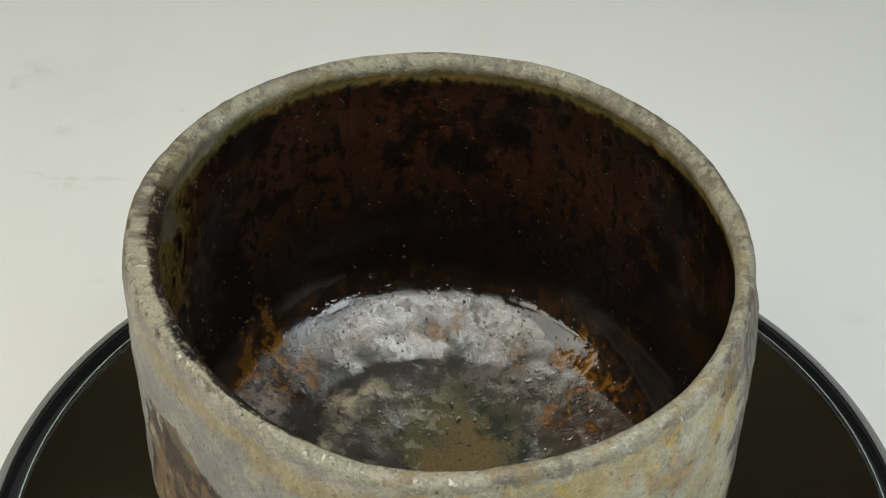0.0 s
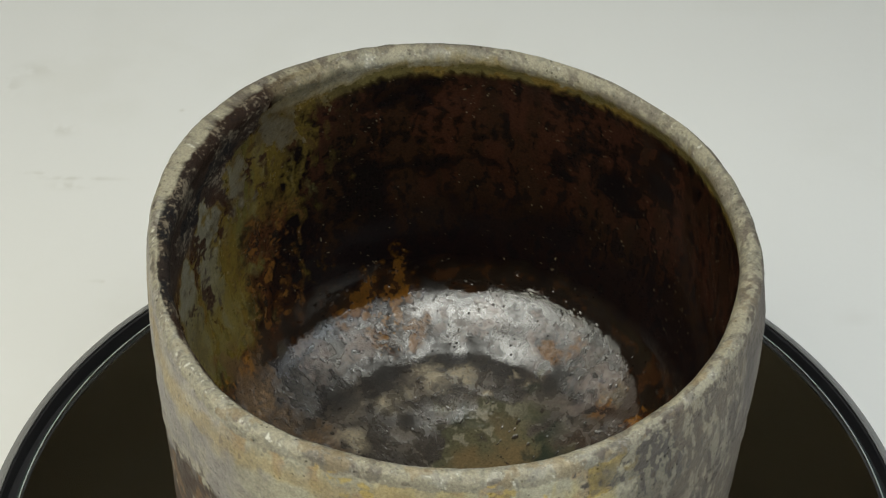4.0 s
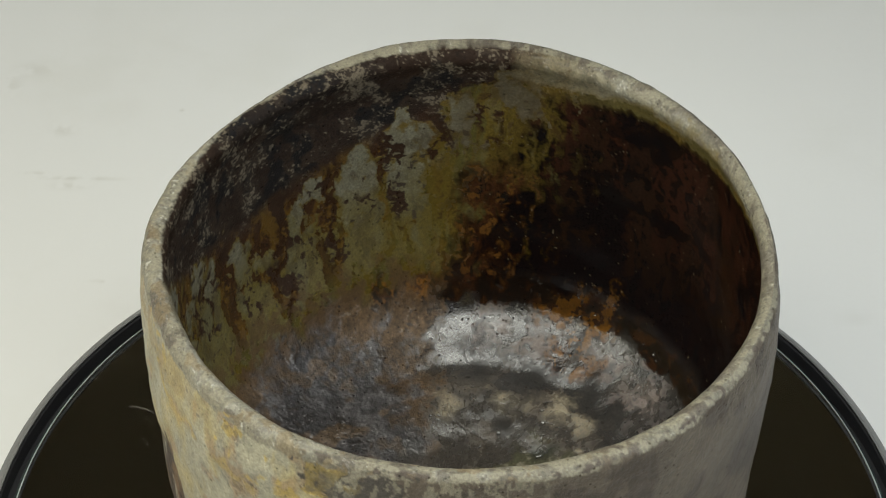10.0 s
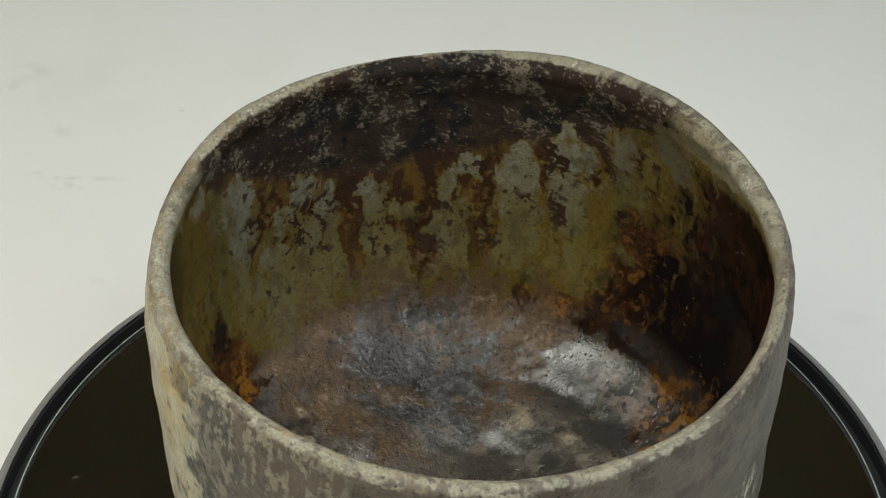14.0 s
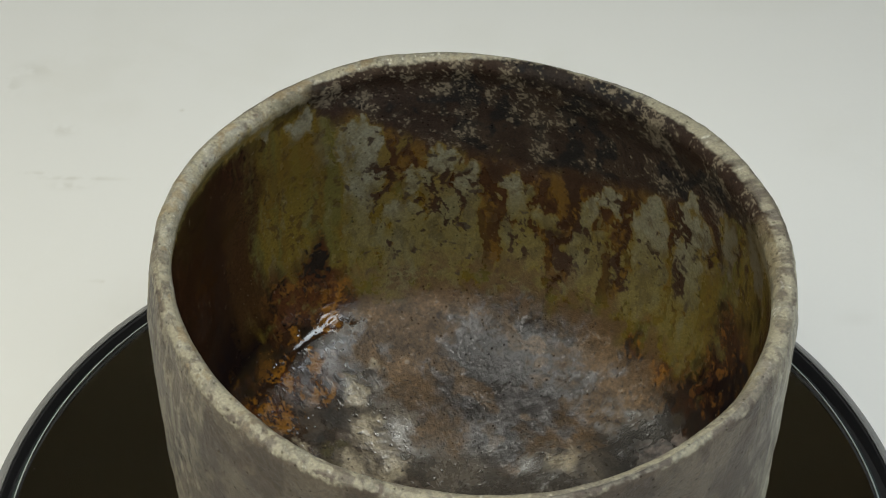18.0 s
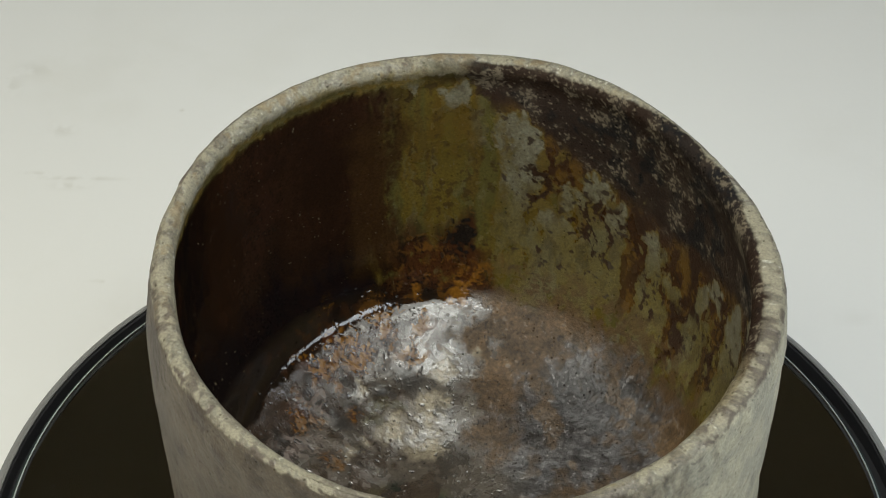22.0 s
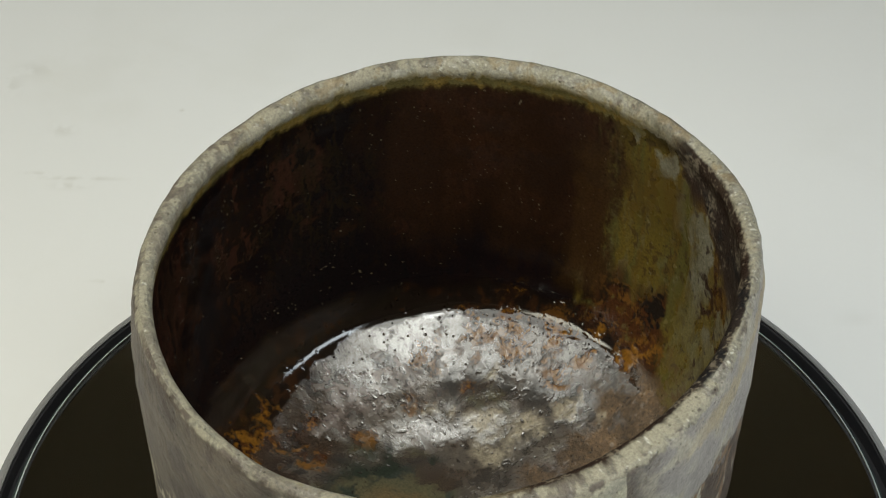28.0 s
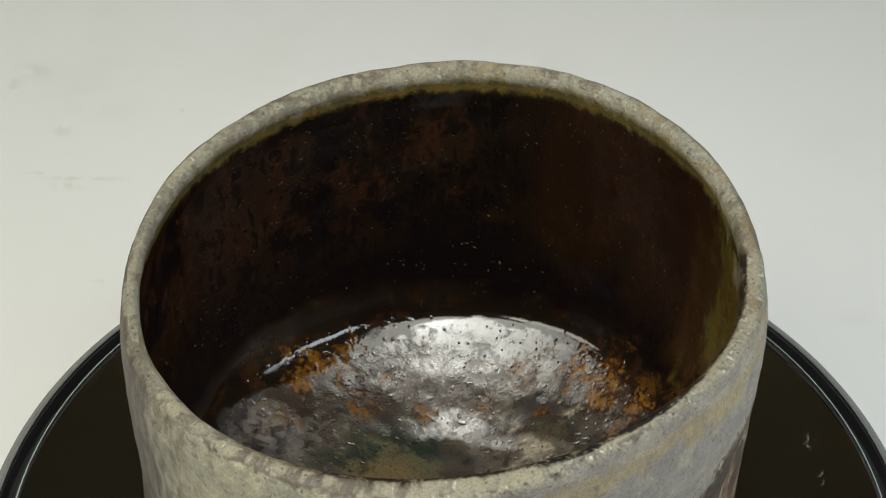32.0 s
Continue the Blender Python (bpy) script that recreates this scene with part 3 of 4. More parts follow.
    olive = over(olive, (0.110, 0.096, 0.045), ramp(fbm(tall, 3.0, 231, 4), 0.10, 0.40) * 0.45)
    olive = over(olive, (0.040, 0.022, 0.008), ramp(small + runs, 0.36, 0.5) * 0.7)
    rust = over(np.tile(np.array([0.042, 0.0150, 0.0050]), (n, 1)), (0.010, 0.006, 0.004), ramp(runs + 0.8 * mid + 0.5 * small, -0.05, 0.28))
    rust = over(rust, (0.115, 0.048, 0.009), ramp(small + 0.6 * runs + 0.5 * tiny + 0.3 * mid, 0.10, 0.60) * 0.75)
    olive = olive + (rust - olive) * (amber * ramp(mid + 0.6 * runs + amber - 0.5, -0.35, 0.3))[:, None]
    rgb = rgb + (olive - rgb) * side[:, None]
    rough = rough + side * 0.16

    rgb = over(rgb, (0.036, 0.0175, 0.0060), 0.7 * inner * ramp(-np.abs(near(PH, 298) + 5 * mid + 6 * run), -9, -2) * ramp(z, 30, 40) * ramp(-z, -80, -70))
    # the dark hole in the olive run
    hole = ramp(1.1 - np.hypot(near(PH, 276.5) / 4.0, (z - 40.5) / 4.6) + 1.2 * small + 0.6 * mid, 0.15, 0.5)
    rgb = over(rgb, (0.010, 0.007, 0.005), hole * inner)

    # --- charred, matte upper wall over the ash side, with a jagged foot
    scab = np.full(n, -9.0)
    semi = q * np.array([1, 1, 0.5])
    ragged = 1.1 * fbm(semi, 5, 81, 5, 0.62)
    for phi, top, half, low in SPIRES:
        d = np.abs(near(PH, phi) + 3.0 * mid)
        tip = top - min(11, 0.45 * (top - low)) * np.clip(d / half - 0.25, 0, None) ** 1.3
        body = 1.0 - 0.62 * (d / half) ** 2 + 1.05 * ragged
        field = np.minimum(np.minimum(body, (tip - z) / 4 + 0.5 + 1.1 * ragged), (z - low) / 6 + 0.5 + 1.4 * ragged)
        scab = np.maximum(scab, field)
    plate, core = ramp(scab, 0.30, 0.42), ramp(scab + 0.5 * small, 0.40, 0.72)
    edge = np.interp(PH, [150, 158, 166, 174, 184, 196, 210, 226, 236, 248, 256, 266, 276, 286], [91, 88.5, 81, 75, 66, 62, 58, 56, 57, 62, 66, 74, 81, 88])
    char = ramp(z - edge + 9 * ragged + 4 * run, -1.2, 1.6) * ramp(-np.abs(near(PH, 217) + 10 * ragged), -70, -57)
    char = char * (1 - 0.97 * plate)
    soot = over(np.tile(np.array([0.021, 0.0122, 0.0080]), (n, 1)), (0.031, 0.0195, 0.0125), ramp(big + mid, -0.15, 0.25))
    soot = over(soot, (0.0085, 0.0072, 0.0070), ramp(mid + 0.6 * run - 0.2 * big, 0.05, 0.3))
    soot = over(soot, (0.030, 0.0125, 0.006), ramp(edge + 9 - z, 0, 8) * 0.6)
    soot = over(soot, (0.011, 0.0105, 0.0110), ramp(z + 4 * mid, 82.5, 85) * ramp(-np.abs(near(PH, 212)), -26, -12) * 0.6)
    clump = fbm(q, 7, 263, 5, 0.65) + 0.35 * run
    soot = over(soot, (0.042, 0.031, 0.0215), ramp(clump, -0.02, 0.32) * 0.55)
    # pale granules in the char, the glisten of their bumps painted in
    crumb = 0.6 * grain(q / 0.40, 233) + 0.4 * grain(q / 0.9, 237)
    sparkle = ramp(crumb + 0.45 * clump + 0.003 * (z - 76), 0.66, 0.78)
    soot = over(soot, (0.150, 0.124, 0.088), sparkle * 0.75)
    soot = over(soot, (0.012, 0.008, 0.006), ramp(grain(q / 0.7 + 21, 235) - 0.3 * clump, 0.76, 0.9) * 0.7)
    rgb = rgb + (soot - rgb) * (char * inner)[:, None]
    rough = np.where(inner, rough + (0.62 - rough) * char, rough)
    relief = relief + char * inner * (0.035 * tiny + 0.02 * small + 0.05 * sparkle)

    # grey ash plates and spires, thinning to olive towards the foot
    thin = ramp(58 - z + 12 * mid, -6, 16)
    ash = over(np.tile(np.array([0.105, 0.073, 0.015]), (n, 1)), (0.130, 0.117, 0.076), core)
    ash = over(ash, (0.158, 0.147, 0.105), core * ramp(small + tiny + 0.6 * mid, 0.05, 0.42))
    ash = over(ash, (0.100, 0.077, 0.0165), thin * 0.85)
    ash = over(ash, (0.105, 0.096, 0.052), thin * ramp(run + 0.5 * mid, 0.0, 0.3) * 0.6)
    ash = over(ash, (0.040, 0.028, 0.018), ramp(dots2 - 0.4 * small, 0.88, 0.93))
    ash = over(ash, (0.052, 0.036, 0.016), 0.65 * ramp(-PH + 8 * mid, -184, -170))
    between = ramp(z - 32, -2, 4) * ramp(edge + 4 - z, -3, 3) * ramp(-np.abs(near(PH, 224)), -46, -42) * (1 - plate)
    brown = over(np.tile(np.array([0.038, 0.0170, 0.0070]), (n, 1)), (0.070, 0.036, 0.010), ramp(mid + runs, 0.0, 0.3))
    under = ramp(z - edge + 9 * ragged, -13, -8)       # brown stain hanging below the char
    rgb = rgb + (brown - rgb) * (between * np.clip(0.12 + under + 0.8 * ramp(-np.abs(near(PH, 221) + 6 * mid), -24, -13) * ramp(z, 27, 32), 0, 1) * inner)[:, None]
    rgb = over(rgb, (0.105, 0.058, 0.010), between * ramp(mid + 0.7 * runs, 0.02, 0.25) * 0.55 * inner)
    # loose scales of olive ash between the spires
    scale = between * ramp(ragged + 0.35 * run + 0.010 * (48 - z) - 0.32 * ramp(-np.abs(near(PH, 221)), -26, -14), -0.02, 0.04)
    rgb = rgb + (ash - rgb) * (scale * inner * 0.9)[:, None]
    rgb = rgb + (ash - rgb) * (plate * inner)[:, None]
    rough = np.where(inner, np.maximum(rough, 0.58 * np.maximum(plate, scale)), rough)
    relief = relief + np.maximum(plate, scale) * 0.06 * inner
    plate = plate * (1 - ramp(-PH + 16 * runs, -176, -164) * ramp(78 - z + 10 * runs, 0, 8))
    cracks = plate * ramp(fbm(semi, 4.0, 97, 5, 0.65) + 0.006 * (50 - np.abs(z - 46)) - 0.3, 0.10, 0.16)
    chips = ramp(fbm(q * np.array([1, 1, 0.6]), 2.6, 283, 4, 0.6) + 0.35 * mid, 0.36, 0.40) * ramp(-np.abs(near(PH, 232)), -40, -28) * ramp(z, 34, 38) * ramp(edge - z, -2, 3)
    cracks = np.maximum(cracks * 0.35, chips)
    for top_phi, low_phi, top, low, half in DRIPS:
        s = np.clip((top - z) / (top - low), 0, 1)
        d = np.abs(near(PH, top_phi + (low_phi - top_phi) * s) + 6 * mid + 3 * small)
        cracks = np.maximum(cracks, ramp(1.0 - d / (half * (1.35 - 0.8 * s)) + 1.5 * ragged, 0.2, 0.42) * ramp(top + 4 * ragged - z, -1, 2) * ramp(z - low + 6 * ragged, -1, 3))
    rgb = over(rgb, (0.027, 0.0125, 0.0055), cracks * inner)
    relief = relief - 0.05 * cracks * inner
    # a plain smooth olive stretch without scales
    plain = ramp(-np.abs(near(PH, 280) + 9 * ragged + 5 * mid), -13, -8) * ramp(-z, -80, -74) * (1 - hole) * ramp(z, 42, 48)
    rgb = rgb + (olive - rgb) * (plain * 0.9 * inner)[:, None]

    # --- pale lip with an amber fringe over the black
    ashy = ramp(-np.abs(near(PH, 218) + 8 * mid + 8 * run), -76, -54)
    low = 85.2 - 3.6 * np.exp(-((near(PH, 152)) / 13.0) ** 2) + 1.5 * runs + 1.2 * mid + 0.5 * small
    edge_arc = -0.1 - 1.5 * ramp(PH, 225, 250) + 0.9 * mid + 0.7 * small
    lip_in = ramp(z - low, 0.2, 1.0) * (1 - ashy) + ramp(arc - edge_arc, -0.5, 0.5) * ashy
    lip = np.where(inner, lip_in, 1.0)
    fringe = inner * ramp(z - low + 0.8 * mid, -3.6, -0.6) * (1 - ashy)
    amber_lip = over(np.tile(np.array([0.165, 0.112, 0.028]), (n, 1)), (0.115, 0.094, 0.032), ramp(mid, -0.1, 0.15))
    amber_lip = over(amber_lip, (0.050, 0.036, 0.010), ramp(low - 1.3 - z + 0.5 * small, 0, 1.4))
    rgb = rgb + (amber_lip - rgb) * (fringe * 0.92)[:, None]
    cream = over(np.tile(np.array([0.248, 0.226, 0.165]), (n, 1)), (0.180, 0.168, 0.130), ramp(mid + 0.8 * small + tiny, -0.12, 0.3))
    cream = over(cream, (0.33, 0.315, 0.26), ramp(cloud + 0.5 * small + 0.5 * mid, 0.05, 0.40) * 0.6)
    cream = over(cream, (0.46, 0.44, 0.37), ramp(dots + 0.4 * small, 0.86, 0.95))
    cream = over(cream, (0.175, 0.132, 0.045), ramp(low + 3.0 - z + 1.8 * mid + small + 1.2 * run, 0.0, 3.0) * 0.8 * inner * (1 - ashy))
    cream = over(cream, (0.13, 0.115, 0.095), ramp(blot + 0.5 * small + 0.3 * cloud, 0.80, 0.98) * 0.5)
    cream = over(cream, (0.10, 0.08, 0.062), ramp(dots2 + 0.5 * small + 0.35 * big, 0.96, 1.04) * 0.75)
    cream = over(cream, (0.130, 0.110, 0.083), 0.7 * ramp(-np.abs(near(PH, 65) + 12 * mid), -75, -45) * ramp(cloud + small + 0.5 * mid, -0.1, 0.3))
    rgb = rgb + (cream - rgb) * lip[:, None]
    rough = rough + (0.52 - rough) * np.maximum(lip, fringe * 0.5)
    # scorched edge of the lip
    scorch = np.where(inner, 0, ramp(z, 86.6, 88.4) * ramp(-z, -89.7, -89.1)) * ramp(fbm(q, 5, 241, 4, 0.6) + 0.4 * big, 0.09, 0.28)
    scorch = np.maximum(scorch, lip * ashy * ramp(z, 88.2, 89.0) * ramp(small + 0.8 * mid + 0.6 * tiny, 0.22, 0.4) * 0.6)
    scorch = scorch * (1 - 0.8 * ramp(-np.abs(near(PH, 275)), -60, -40))
    for phi, half in BURNS:
        scorch = np.maximum(scorch, lip * ramp(z, 85.5, 87.5) * ramp(np.exp(-(near(PH, phi) / half) ** 2) + 0.9 * small + 1.2 * mid, 0.55, 0.8) * ramp(np.abs(arc - 1.2) + 2 * mid + small, 4.5, 2.2) * (0.8 if 140 < phi < 172 else 0.6))
    rgb = over(rgb, (0.070, 0.052, 0.042), scorch * 0.85)
    tan = lip * ramp(fbm(q, 6, 287, 4, 0.6) + 0.3 * small, 0.14, 0.36) * ramp(-np.abs(near(PH, 310)), -90, -50)
    rgb = over(rgb, (0.215, 0.160, 0.085), tan * 0.55)
    relief = relief + lip * (0.025 * small + 0.02 * tiny + 0.06 * mid)

    # --- outside
    out = (~inner).astype(float)
    grey = over(np.tile(np.array([0.090, 0.071, 0.050]), (n, 1)), (0.055, 0.041, 0.029), ramp(mid + big, -0.1, 0.25))
    pale = over(np.tile(np.array([0.365, 0.338, 0.245]), (n, 1)), (0.295, 0.278, 0.212), ramp(mid, -0.15, 0.2))
    ochre = over(pale, (0.36, 0.290, 0.130), ramp(big + 0.8 * run, -0.15, 0.35) * 0.75)
    ochre = over(ochre, (0.31, 0.20, 0.11), ramp(mid + run, 0.15, 0.5) * 0.6)
    mauve = over(np.tile(np.array([0.235, 0.215, 0.195]), (n, 1)), (0.31, 0.28, 0.22), ramp(mid, -0.1, 0.25))
    shell_rgb = grey
    wob = near(PH, 0) + 9 * mid + 5 * big
    pale_zone = ramp(wob + 14 * runs, 122, 148)
    shell_rgb = shell_rgb + (pale - shell_rgb) * pale_zone[:, None]
    turned = near(PH, 225) + 9 * mid
    shell_rgb = shell_rgb + (mauve - shell_rgb) * (ramp(-np.abs(turned), -48, -34))[:, None]
    shell_rgb = shell_rgb + (ochre - shell_rgb) * (ramp(-np.abs(near(PH, 300) + 10 * mid), -42, -30))[:, None]
    blotch = ramp(1.1 - np.abs(near(PH, 341) + 5 * run) / 9 + 2.2 * mid + 1.4 * small, 0.25, 0.5)
    shell_rgb = over(shell_rgb, (0.058, 0.049, 0.040), blotch)
    mottle = ramp(-np.abs(near(PH, 354) + 8 * mid), -24, -10) * ramp(runs + 0.5 * small + 0.4 * mid, 0.06, 0.16)
    shell_rgb = over(shell_rgb, (0.26, 0.235, 0.165), mottle * 0.5)
    flecks = ramp(-np.abs(near(PH, 88)), -18, -8) * ramp(-z, -62, -50) * ramp(runs + 0.5 * small, 0.12, 0.22)
    shell_rgb = over(shell_rgb, (0.42, 0.38, 0.27), flecks)
    shell_rgb = over(shell_rgb, (0.33, 0.25, 0.115), 0.6 * ramp(-np.abs(z - 82.5 + 5 * mid + 2 * run), -4.0, -1.0) * ramp(-np.abs(near(PH, 250)), -62, -44))
    gold = ramp(-np.abs(near(PH, 308) + 8 * mid), -34, -20) * ramp(blot + 0.8 * mid + 0.4 * small, 0.72, 0.92) * ramp(z, 66, 78)
    shell_rgb = over(shell_rgb, (0.40, 0.29, 0.075), gold * 0.75)
    line = 62 + 3 * np.cos(np.radians(PH * 7)) - 70 * ramp(np.abs(near(PH, 242)), 48, 58) + 6 * mid + 2 * small
    burnt = ramp(line - z, 0, 1.0)
    bark = over(np.tile(np.array([0.050, 0.030, 0.018]), (n, 1)), (0.16, 0.095, 0.045), ramp(run + mid, -0.02, 0.28))
    bark = over(bark, (0.30, 0.28, 0.22), ramp(runs + mid, 0.42, 0.54))
    shell_rgb = shell_rgb + (bark - shell_rgb) * burnt[:, None]
    seam = ramp(-np.abs(line - z + 0.2), -1.1, -0.4)
    shell_rgb = over(shell_rgb, (0.055, 0.040, 0.035), seam * 0.8)
    shell_rgb = shell_rgb * (1 + 0.22 * small + 0.12 * tiny + 0.25 * cloud)[:, None]
    shell_rgb = over(shell_rgb, (0.075, 0.06, 0.05), ramp(dots2 + 0.6 * small + 0.3 * mid, 0.95, 1.02) * 0.5)
    lower = 1.6 * ramp(-np.abs(near(PH, 300)), -50, -35)
    body_zone = out * ramp(-z + 0.9 * mid + 1.1 * small, -88.7 + lower, -88.0 + lower)
    rgb = rgb + (shell_rgb - rgb) * body_zone[:, None]
    rough = rough + (0.48 + 0.1 * burnt - rough) * body_zone
    relief = relief + body_zone * (0.06 * small + 0.04 * tiny - 0.25 * burnt)

    # --- the floor of the bowl
    fx, fy = r * np.cos(a) + 4 * mid + 0.8 * small, r * np.sin(a) + 4 * fbm(q, 8, 135, 4) + 0.8 * tiny
    jag = 0.35 * small + 0.5 * mid
    ground = inner * ramp(-z + 4 * mid, -31, -25)
    dark_side = 1 - ramp(-np.abs(near(PH, 227) + 16 * cloud + 10 * mid + 5 * small), -52, -40) * ramp(r + 5 * mid, 12, 20)
    clear = ramp(-np.abs(near(PH, 335) + 8 * mid), -65, -45)          # glassier side of the floor
    # pinkish film, lightened in colour where the floor shows a silver sheen
    film_sheen = spots(fx, fy, PINK, jag, 0.9) * (1 - 0.35 * ramp(-np.abs(near(PH, 312)), -32, -18))
    warm = ramp(-np.abs(near(PH, 5)), -82, -55)
    lustre = over(np.tile(np.array([0.024, 0.021, 0.019]), (n, 1)), (0.030, 0.0165, 0.0085), warm)
    lustre = over(lustre, (0.075, 0.060, 0.046), ramp(cloud + 0.12 * comb + 0.4 * small, 0.0, 0.4) * 0.6)
    lustre = over(lustre, (0.200, 0.158, 0.138), film_sheen * (0.35 + 0.45 * ramp(cloud + 0.6 * small + 0.1 * comb, -0.2, 0.3)))
    lustre = over(lustre, (0.014, 0.012, 0.011), ramp(-small + mid + 0.1 * comb, 0.12, 0.42) * 0.8)
    brink = np.interp(PH, [0, 15, 30, 48, 62, 75, 85, 180, 230, 285, 300, 325, 340, 355, 360], [48.4, 47.0, 44.2, 43.6, 45.5, 48.8, 50.0, 50.2, 50.4, 49.2, 47.8, 47.6, 48.2, 48.4, 48.4])
    lustre = over(lustre, (0.105, 0.088, 0.070), ramp(-r + 6 * cloud + 4 * mid, -38, -30) * (0.25 + 0.5 * ramp(cloud + mid + 0.4 * small, -0.2, 0.35)))
    rim = ramp(r - brink + 1.6 * mid + 0.6 * comb + 0.9 * small, -0.3, 0.5)     # black glass in the corner below the wall
    lustre = over(lustre, (0.010, 0.0065, 0.0045), rim)
    lustre = over(lustre, (0.030, 0.0125, 0.005), rim * ramp(cloud + small, 0.05, 0.35) * 0.8)
    clay = over(np.tile(np.array([0.086, 0.055, 0.030]), (n, 1)), (0.056, 0.037, 0.023), ramp(cloud + 0.6 * mid, -0.05, 0.4))
    clay = over(clay, (0.125, 0.076, 0.036), ramp(big + mid, 0.0, 0.35) * 0.45)
    clay = over(clay, (0.18, 0.15, 0.12), ramp(grain(q / 0.6, 251) + 0.4 * small, 0.80, 0.95) * 0.5)
    clay = over(clay, (0.030, 0.022, 0.016), ramp(grain(q / 1.1, 281) + 0.5 * cloud + 0.4 * small, 0.74, 0.95) * 0.7)
    crust_d = np.hypot(fx - 36 * math.cos(radians(222)), fy - 36 * math.sin(radians(222)))
    crust_l = np.hypot(fx - 19 * math.cos(radians(210)), fy - 19 * math.sin(radians(210)))
    crusty = np.maximum(ramp(1.2 - crust_d / 19 + 0.9 * jag + 0.5 * cloud, 0.0, 0.6), ramp(1.2 - crust_l / 9 + 0.6 * jag + 0.5 * cloud, 0.0, 0.6))
    gritty = fbm(q, 0.9, 245, 2) + 0.5 * fbm(q, 3.0, 247, 3)
    crust = over(np.tile(np.array([0.049, 0.045, 0.046]), (n, 1)), (0.023, 0.019, 0.018), ramp(cloud + 0.6 * mid, -0.05, 0.35))
    crust = over(crust, (0.110, 0.104, 0.104), ramp(mid + 0.5 * small, 0.05, 0.35) * 0.5)
    crust = over(crust, (0.10, 0.064, 0.034), ramp(fbm(q, 9, 253, 3), 0.12, 0.35) * 0.7)
    crust = over(crust, (0.22, 0.21, 0.21), ramp(grain(q / 0.5, 259) + 0.5 * cloud + 0.3 * small, 0.86, 1.0) * 0.7)
    crust = over(crust, (0.014, 0.012, 0.011), ramp(-gritty, 0.18, 0.5) * 0.6)
    clay = clay + (crust - clay) * crusty[:, None]
    clay = clay * (np.clip(1 + 0.4 * small + 0.5 * mid, 0.4, 1.8) * (0.40 + 0.55 * grit + 0.65 * grit2))[:, None]
    base = clay + (lustre - clay) * dark_side[:, None]
    silver = 0.24 - 0.05 * clear + 0.08 * ramp(0.3 * comb + 0.6 * small + 0.5 * mid, -0.2, 0.35) + 0.04 * film_sheen
    silver = silver + (0.07 - silver) * rim
    base_rough = 0.46 - 0.08 * crusty
    base_rough = base_rough + (silver - base_rough) * dark_side
    rgb = rgb + (base - rgb) * ground[:, None]
    rough = rough + (base_rough - rough) * ground
    relief = relief + ground * (1 - dark_side) * (0.05 * gritty + 0.10 * (grit2 - 0.5) + 0.05 * (grit - 0.5) + (0.32 * mid + 0.14 * fbm(q, 4.0, 255, 2)) * crusty) + ground * dark_side * (1 - rim) * (0.002 * comb + 0.009 * small + 0.040 * mid + 0.022 * fbm(q, 4.2, 285, 2))
    corner = inner * dark_side * ramp(z, 24, 26) * ramp(-z, -34, -30) * (1 - side)
    rough = rough + (0.075 - rough) * corner
    relief = relief * (1 - 0.6 * corner)
    # brown foot of the wall above the crust
    loose = ramp(fbm(q, 3.0, 257, 4, 0.65) + 0.4 * mid, -0.12, 0.12)
    skirt = loose * inner * ramp(-np.abs(near(PH, 225)), -46, -38) * ramp(z + 4 * mid, 25, 29) * ramp(-z + 5 * mid, -38, -32)
    rgb = over(rgb, (0.075, 0.042, 0.017), skirt * 0.8)
    rough = rough + (0.5 - rough) * skirt
    # pooled olive glass in the middle
    pool_d = np.hypot(fx - 3, fy - 13)
    pool = inner * ramp(1.25 - pool_d / 14.5 + 0.5 * mid, 0.12, 0.45) * ramp(-z, -24, -20)
    glass = over(np.tile(np.array([0.088, 0.080, 0.046]), (n, 1)), (0.128, 0.092, 0.046), ramp(1 - pool_d / 11 + 0.6 * mid, 0.0, 0.7))
    glass = over(glass, (0.034, 0.042, 0.034), ramp(pool_d + 10 * mid, 10.5, 14.5) * (0.35 + 0.65 * ramp(-np.abs(near(PH, 20)), -70, -30)))
    glass = over(glass, (0.22, 0.20, 0.15), ramp(pool_d + 8 * small, 9.5, 12.5) * ramp(-np.abs(near(PH, 125)), -45, -20) * ramp(cloud + small, -0.1, 0.25) * 0.7)
    # slate glass; the dark that groove and dip reflect is put into the colour
    swirl = spots(fx, fy, SLATE, jag + 0.4 * cloud, 1.0) * ground
    rgb = over(rgb, (0.034, 0.032, 0.030), swirl * 0.82)
    rough = rough + (0.14 - rough) * swirl * 0.8
    greens = spots(fx, fy, OLIVE, jag, 0.9) * ground
    rgb = over(rgb, (0.062, 0.056, 0.026), greens * 0.75)
    pale_spots = spots(fx, fy, PALE, jag + 0.4 * cloud, 1.1) * ground
    rgb = over(rgb, (0.300, 0.255, 0.180), pale_spots * (0.55 + 0.4 * ramp(small + tiny + cloud, -0.2, 0.25)))
    rust_spots = spots(fx, fy, RUST, 1.6 * jag + 0.5 * cloud, 0.8) * inner * ramp(-z + 8 * mid, -36, -28) * (1 - 0.65 * ramp(r + 2 * mid, 49.5, 51.5) * np.maximum(ramp(-np.abs(near(PH, 318)), -30, -20), ramp(-np.abs(near(PH, 146)), -22, -14)))
    rusty = over(np.tile(np.array([0.052, 0.018, 0.0050]), (n, 1)), (0.011, 0.007, 0.005), ramp(cloud + small, -0.05, 0.3))
    rusty = over(rusty, (0.185, 0.080, 0.0100), ramp(0.55 * grit2 + 0.45 * grit - 0.25 * cloud + 0.45 * mid + 0.2 * small, 0.42, 0.66) * 0.9)
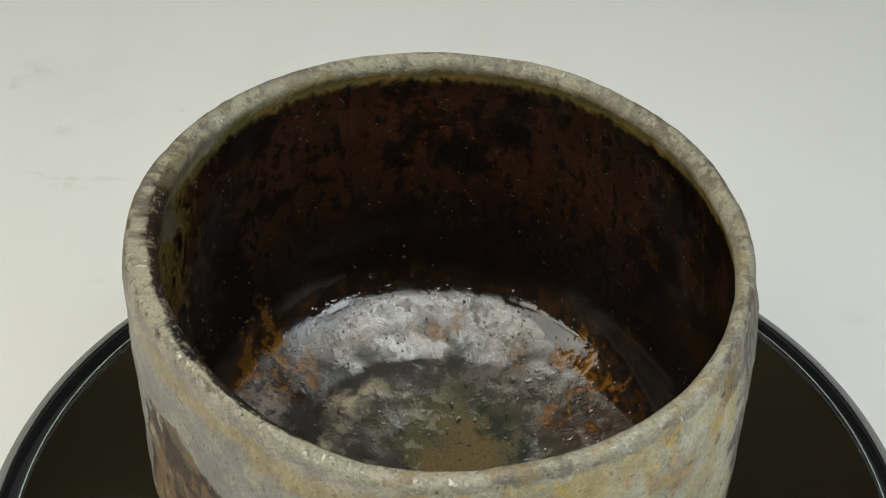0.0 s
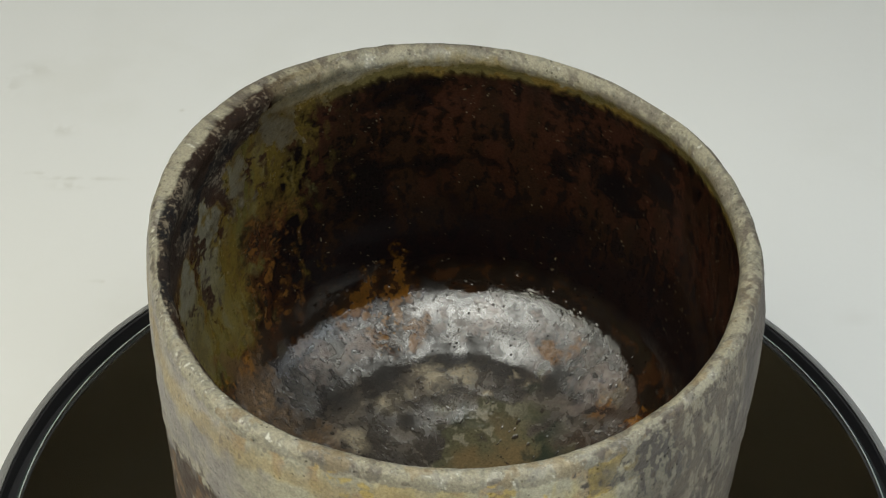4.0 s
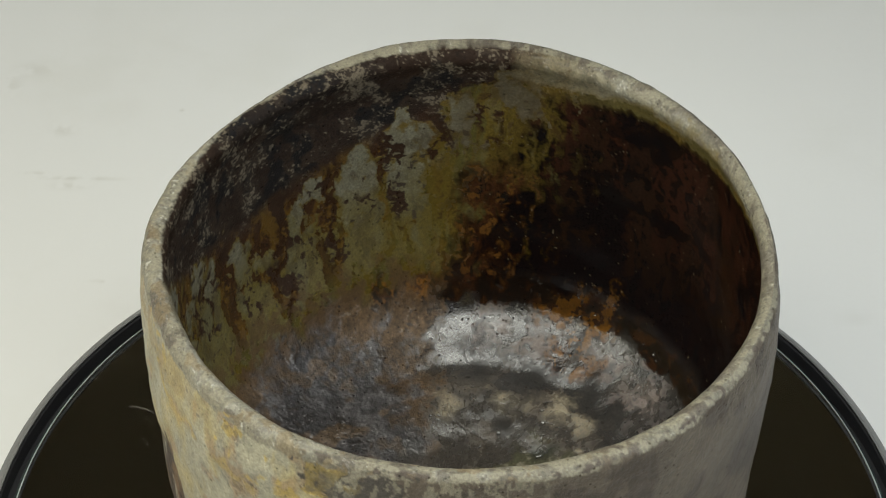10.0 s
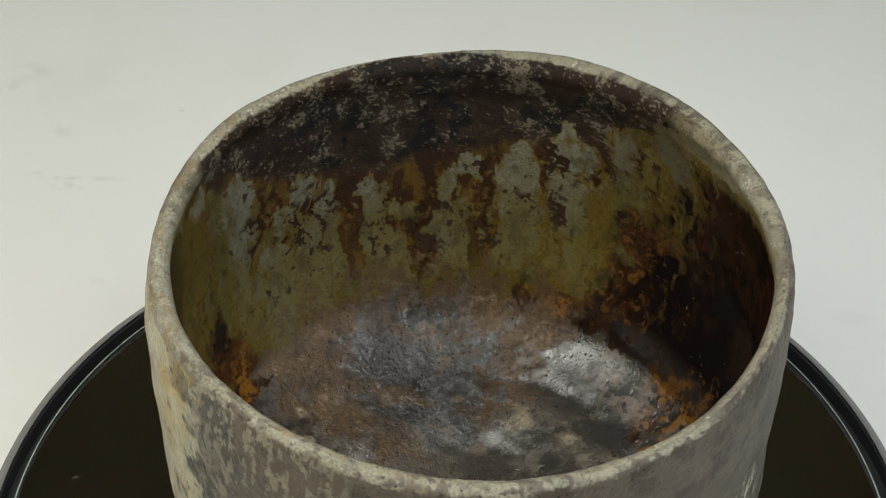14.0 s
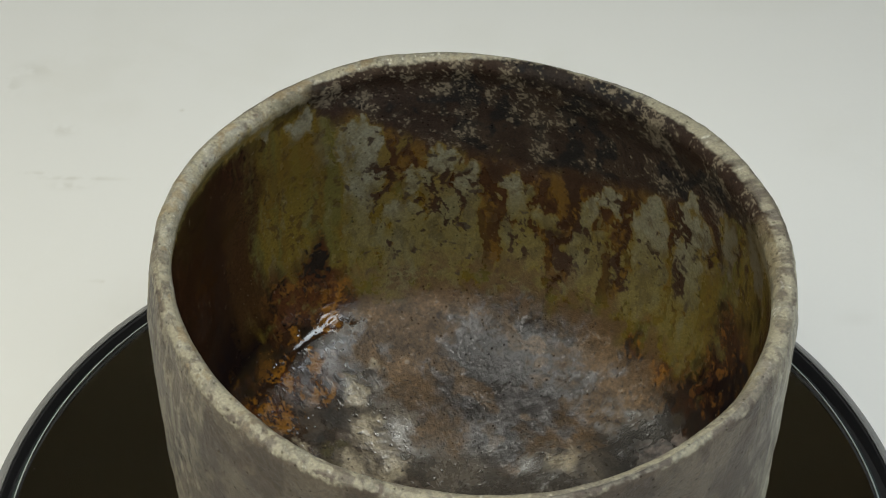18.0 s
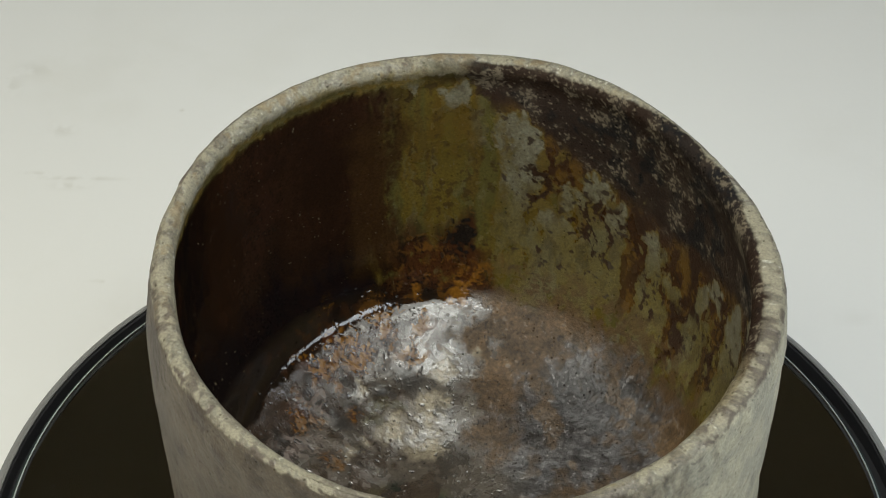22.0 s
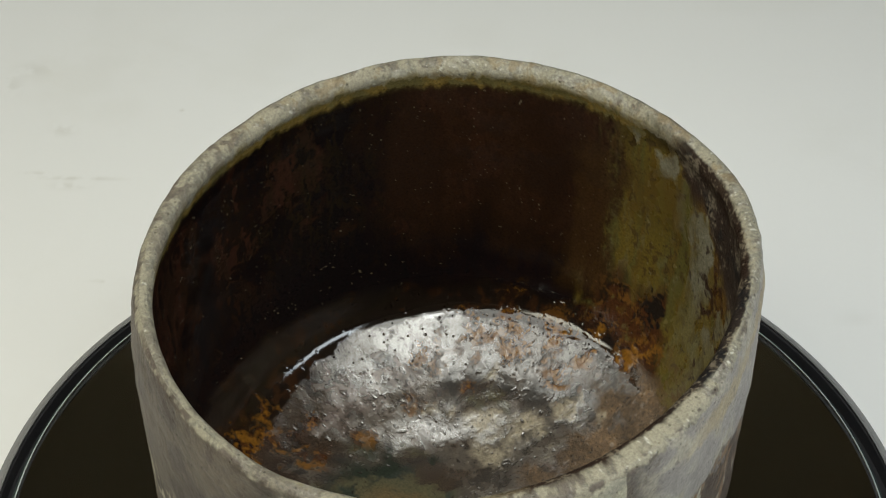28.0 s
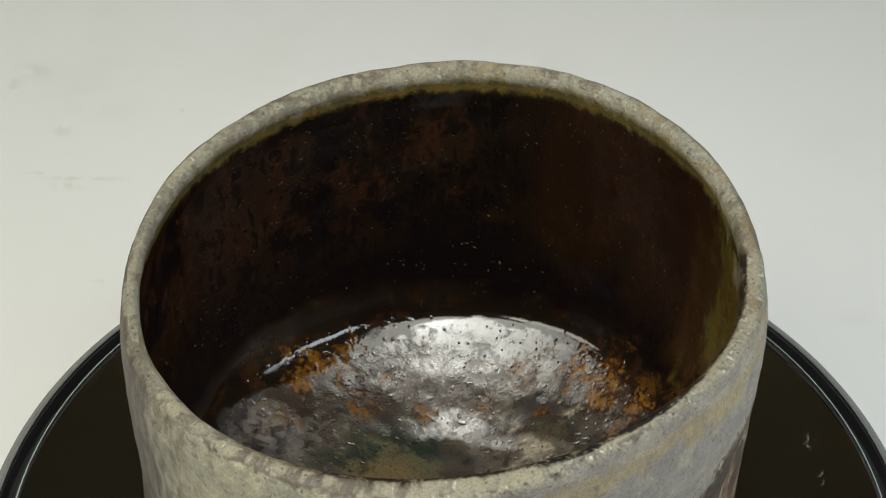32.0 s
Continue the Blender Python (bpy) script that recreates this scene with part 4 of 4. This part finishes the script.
    rgb = rgb + (rusty - rgb) * (rust_spots * (0.9 - 0.35 * film_sheen))[:, None]
    rgb = rgb + (glass - rgb) * pool[:, None]
    rough = rough + (0.14 - rough) * pool
    rgb = over(rgb, (0.021, 0.026, 0.018), spots(fx, fy, DEEP, jag + 0.3 * cloud, 1.0) * ground * 0.8)
    relief = relief * (1 - 0.8 * pool) + pale_spots * 0.14 * (0.5 + small) + rust_spots * (0.06 * small + 0.10 * (grit2 - 0.5))

    # wrinkles where the pool drew together
    fold = np.abs(fbm(q, 4.5, 261, 2))
    relief = relief - inner * 0.05 * ramp(0.16 - fold, 0, 0.16) * ramp(-np.abs(pool_d - 12), -4.5, -2.0) * ramp(-z, -24, -20) * ramp(-np.abs(near(PH, 80)), -70, -50)

    # pinholes and grains in the glaze; on the wall their sparkle is painted pale
    pin_glints = inner * ramp(dots + 0.10 * cloud, 0.91, 0.96) * (1 - lip) * (0.25 + 0.75 * ramp(dots2 + mid, 0.2, 0.8))
    rgb = over(rgb, (0.14, 0.11, 0.07), pin_glints * (0.8 - 0.5 * char) * (1 - ground))
    pits = ground * ramp(grain(q / 0.85 + 31, 67) + 0.15 * cloud, 0.85, 0.91)
    rgb = over(rgb, (0.022, 0.016, 0.012), pits * 0.9)
    knobs = ground * ramp(grain(q / 1.1 + 77, 69), 0.90, 0.97)
    relief = relief + 0.10 * pin_glints - 0.12 * pits + 0.07 * knobs
    shine = 0.60 - 0.30 * ramp(0.8 * small + 0.2 * comb + 0.6 * tiny + 0.6 * mid + 0.5 * cloud, -0.05, 0.5)
    shine = shine + (0.26 + 0.12 * ramp(r + mid, 50.2, 51.2) - shine) * rim
    shine = shine * (1 + 0.22 * ramp(-np.abs(near(PH, 2) + 6 * mid), -24, -8))
    shine = shine * (1 - 0.22 * ramp(-np.abs(near(PH, 305)), -38, -20))
    shine = shine * (1 - 0.32 * ramp(-np.abs(near(PH, 158)), -30, -15))
    shine = shine * (1 - 0.7 * swirl) * (1 - 0.3 * ramp(-np.abs(near(PH, 80)), -28, -16))
    lustre = 0.035 + (shine - 0.035) * ground * dark_side * (1 - (0.3 + 0.3 * ramp(-np.abs(near(PH, 40)), -30, -18)) * rust_spots) * (1 - 0.3 * pale_spots) * (1 - 0.7 * pool)
    lustre = lustre + (0.30 - lustre) * inner * ramp(z, 24, 26) * ramp(-z, -31.5, -28) * dark_side * (1 - side)
    lustre = lustre + 0.10 * ground * (0.3 + 0.7 * crusty) * (1 - dark_side)
    lustre = np.where(inner, lustre + 0.06 * side + 0.05 * lip, 0.13)
    return np.clip(rgb, 0.003, 0.9), np.clip(rough - 0.025, 0.05, 0.95), relief, lustre


turntable = build_turntable()
tea_bowl = build_bowl()


def motions():
    walk(turntable, [(t, pose(0, 0, 0, 0, 0, -d)) for t, d in TURN])
    walk(tea_bowl, [(t, pose(0, 0, DECK, 0, 0, -d)) for t, d in TURN])


motions()
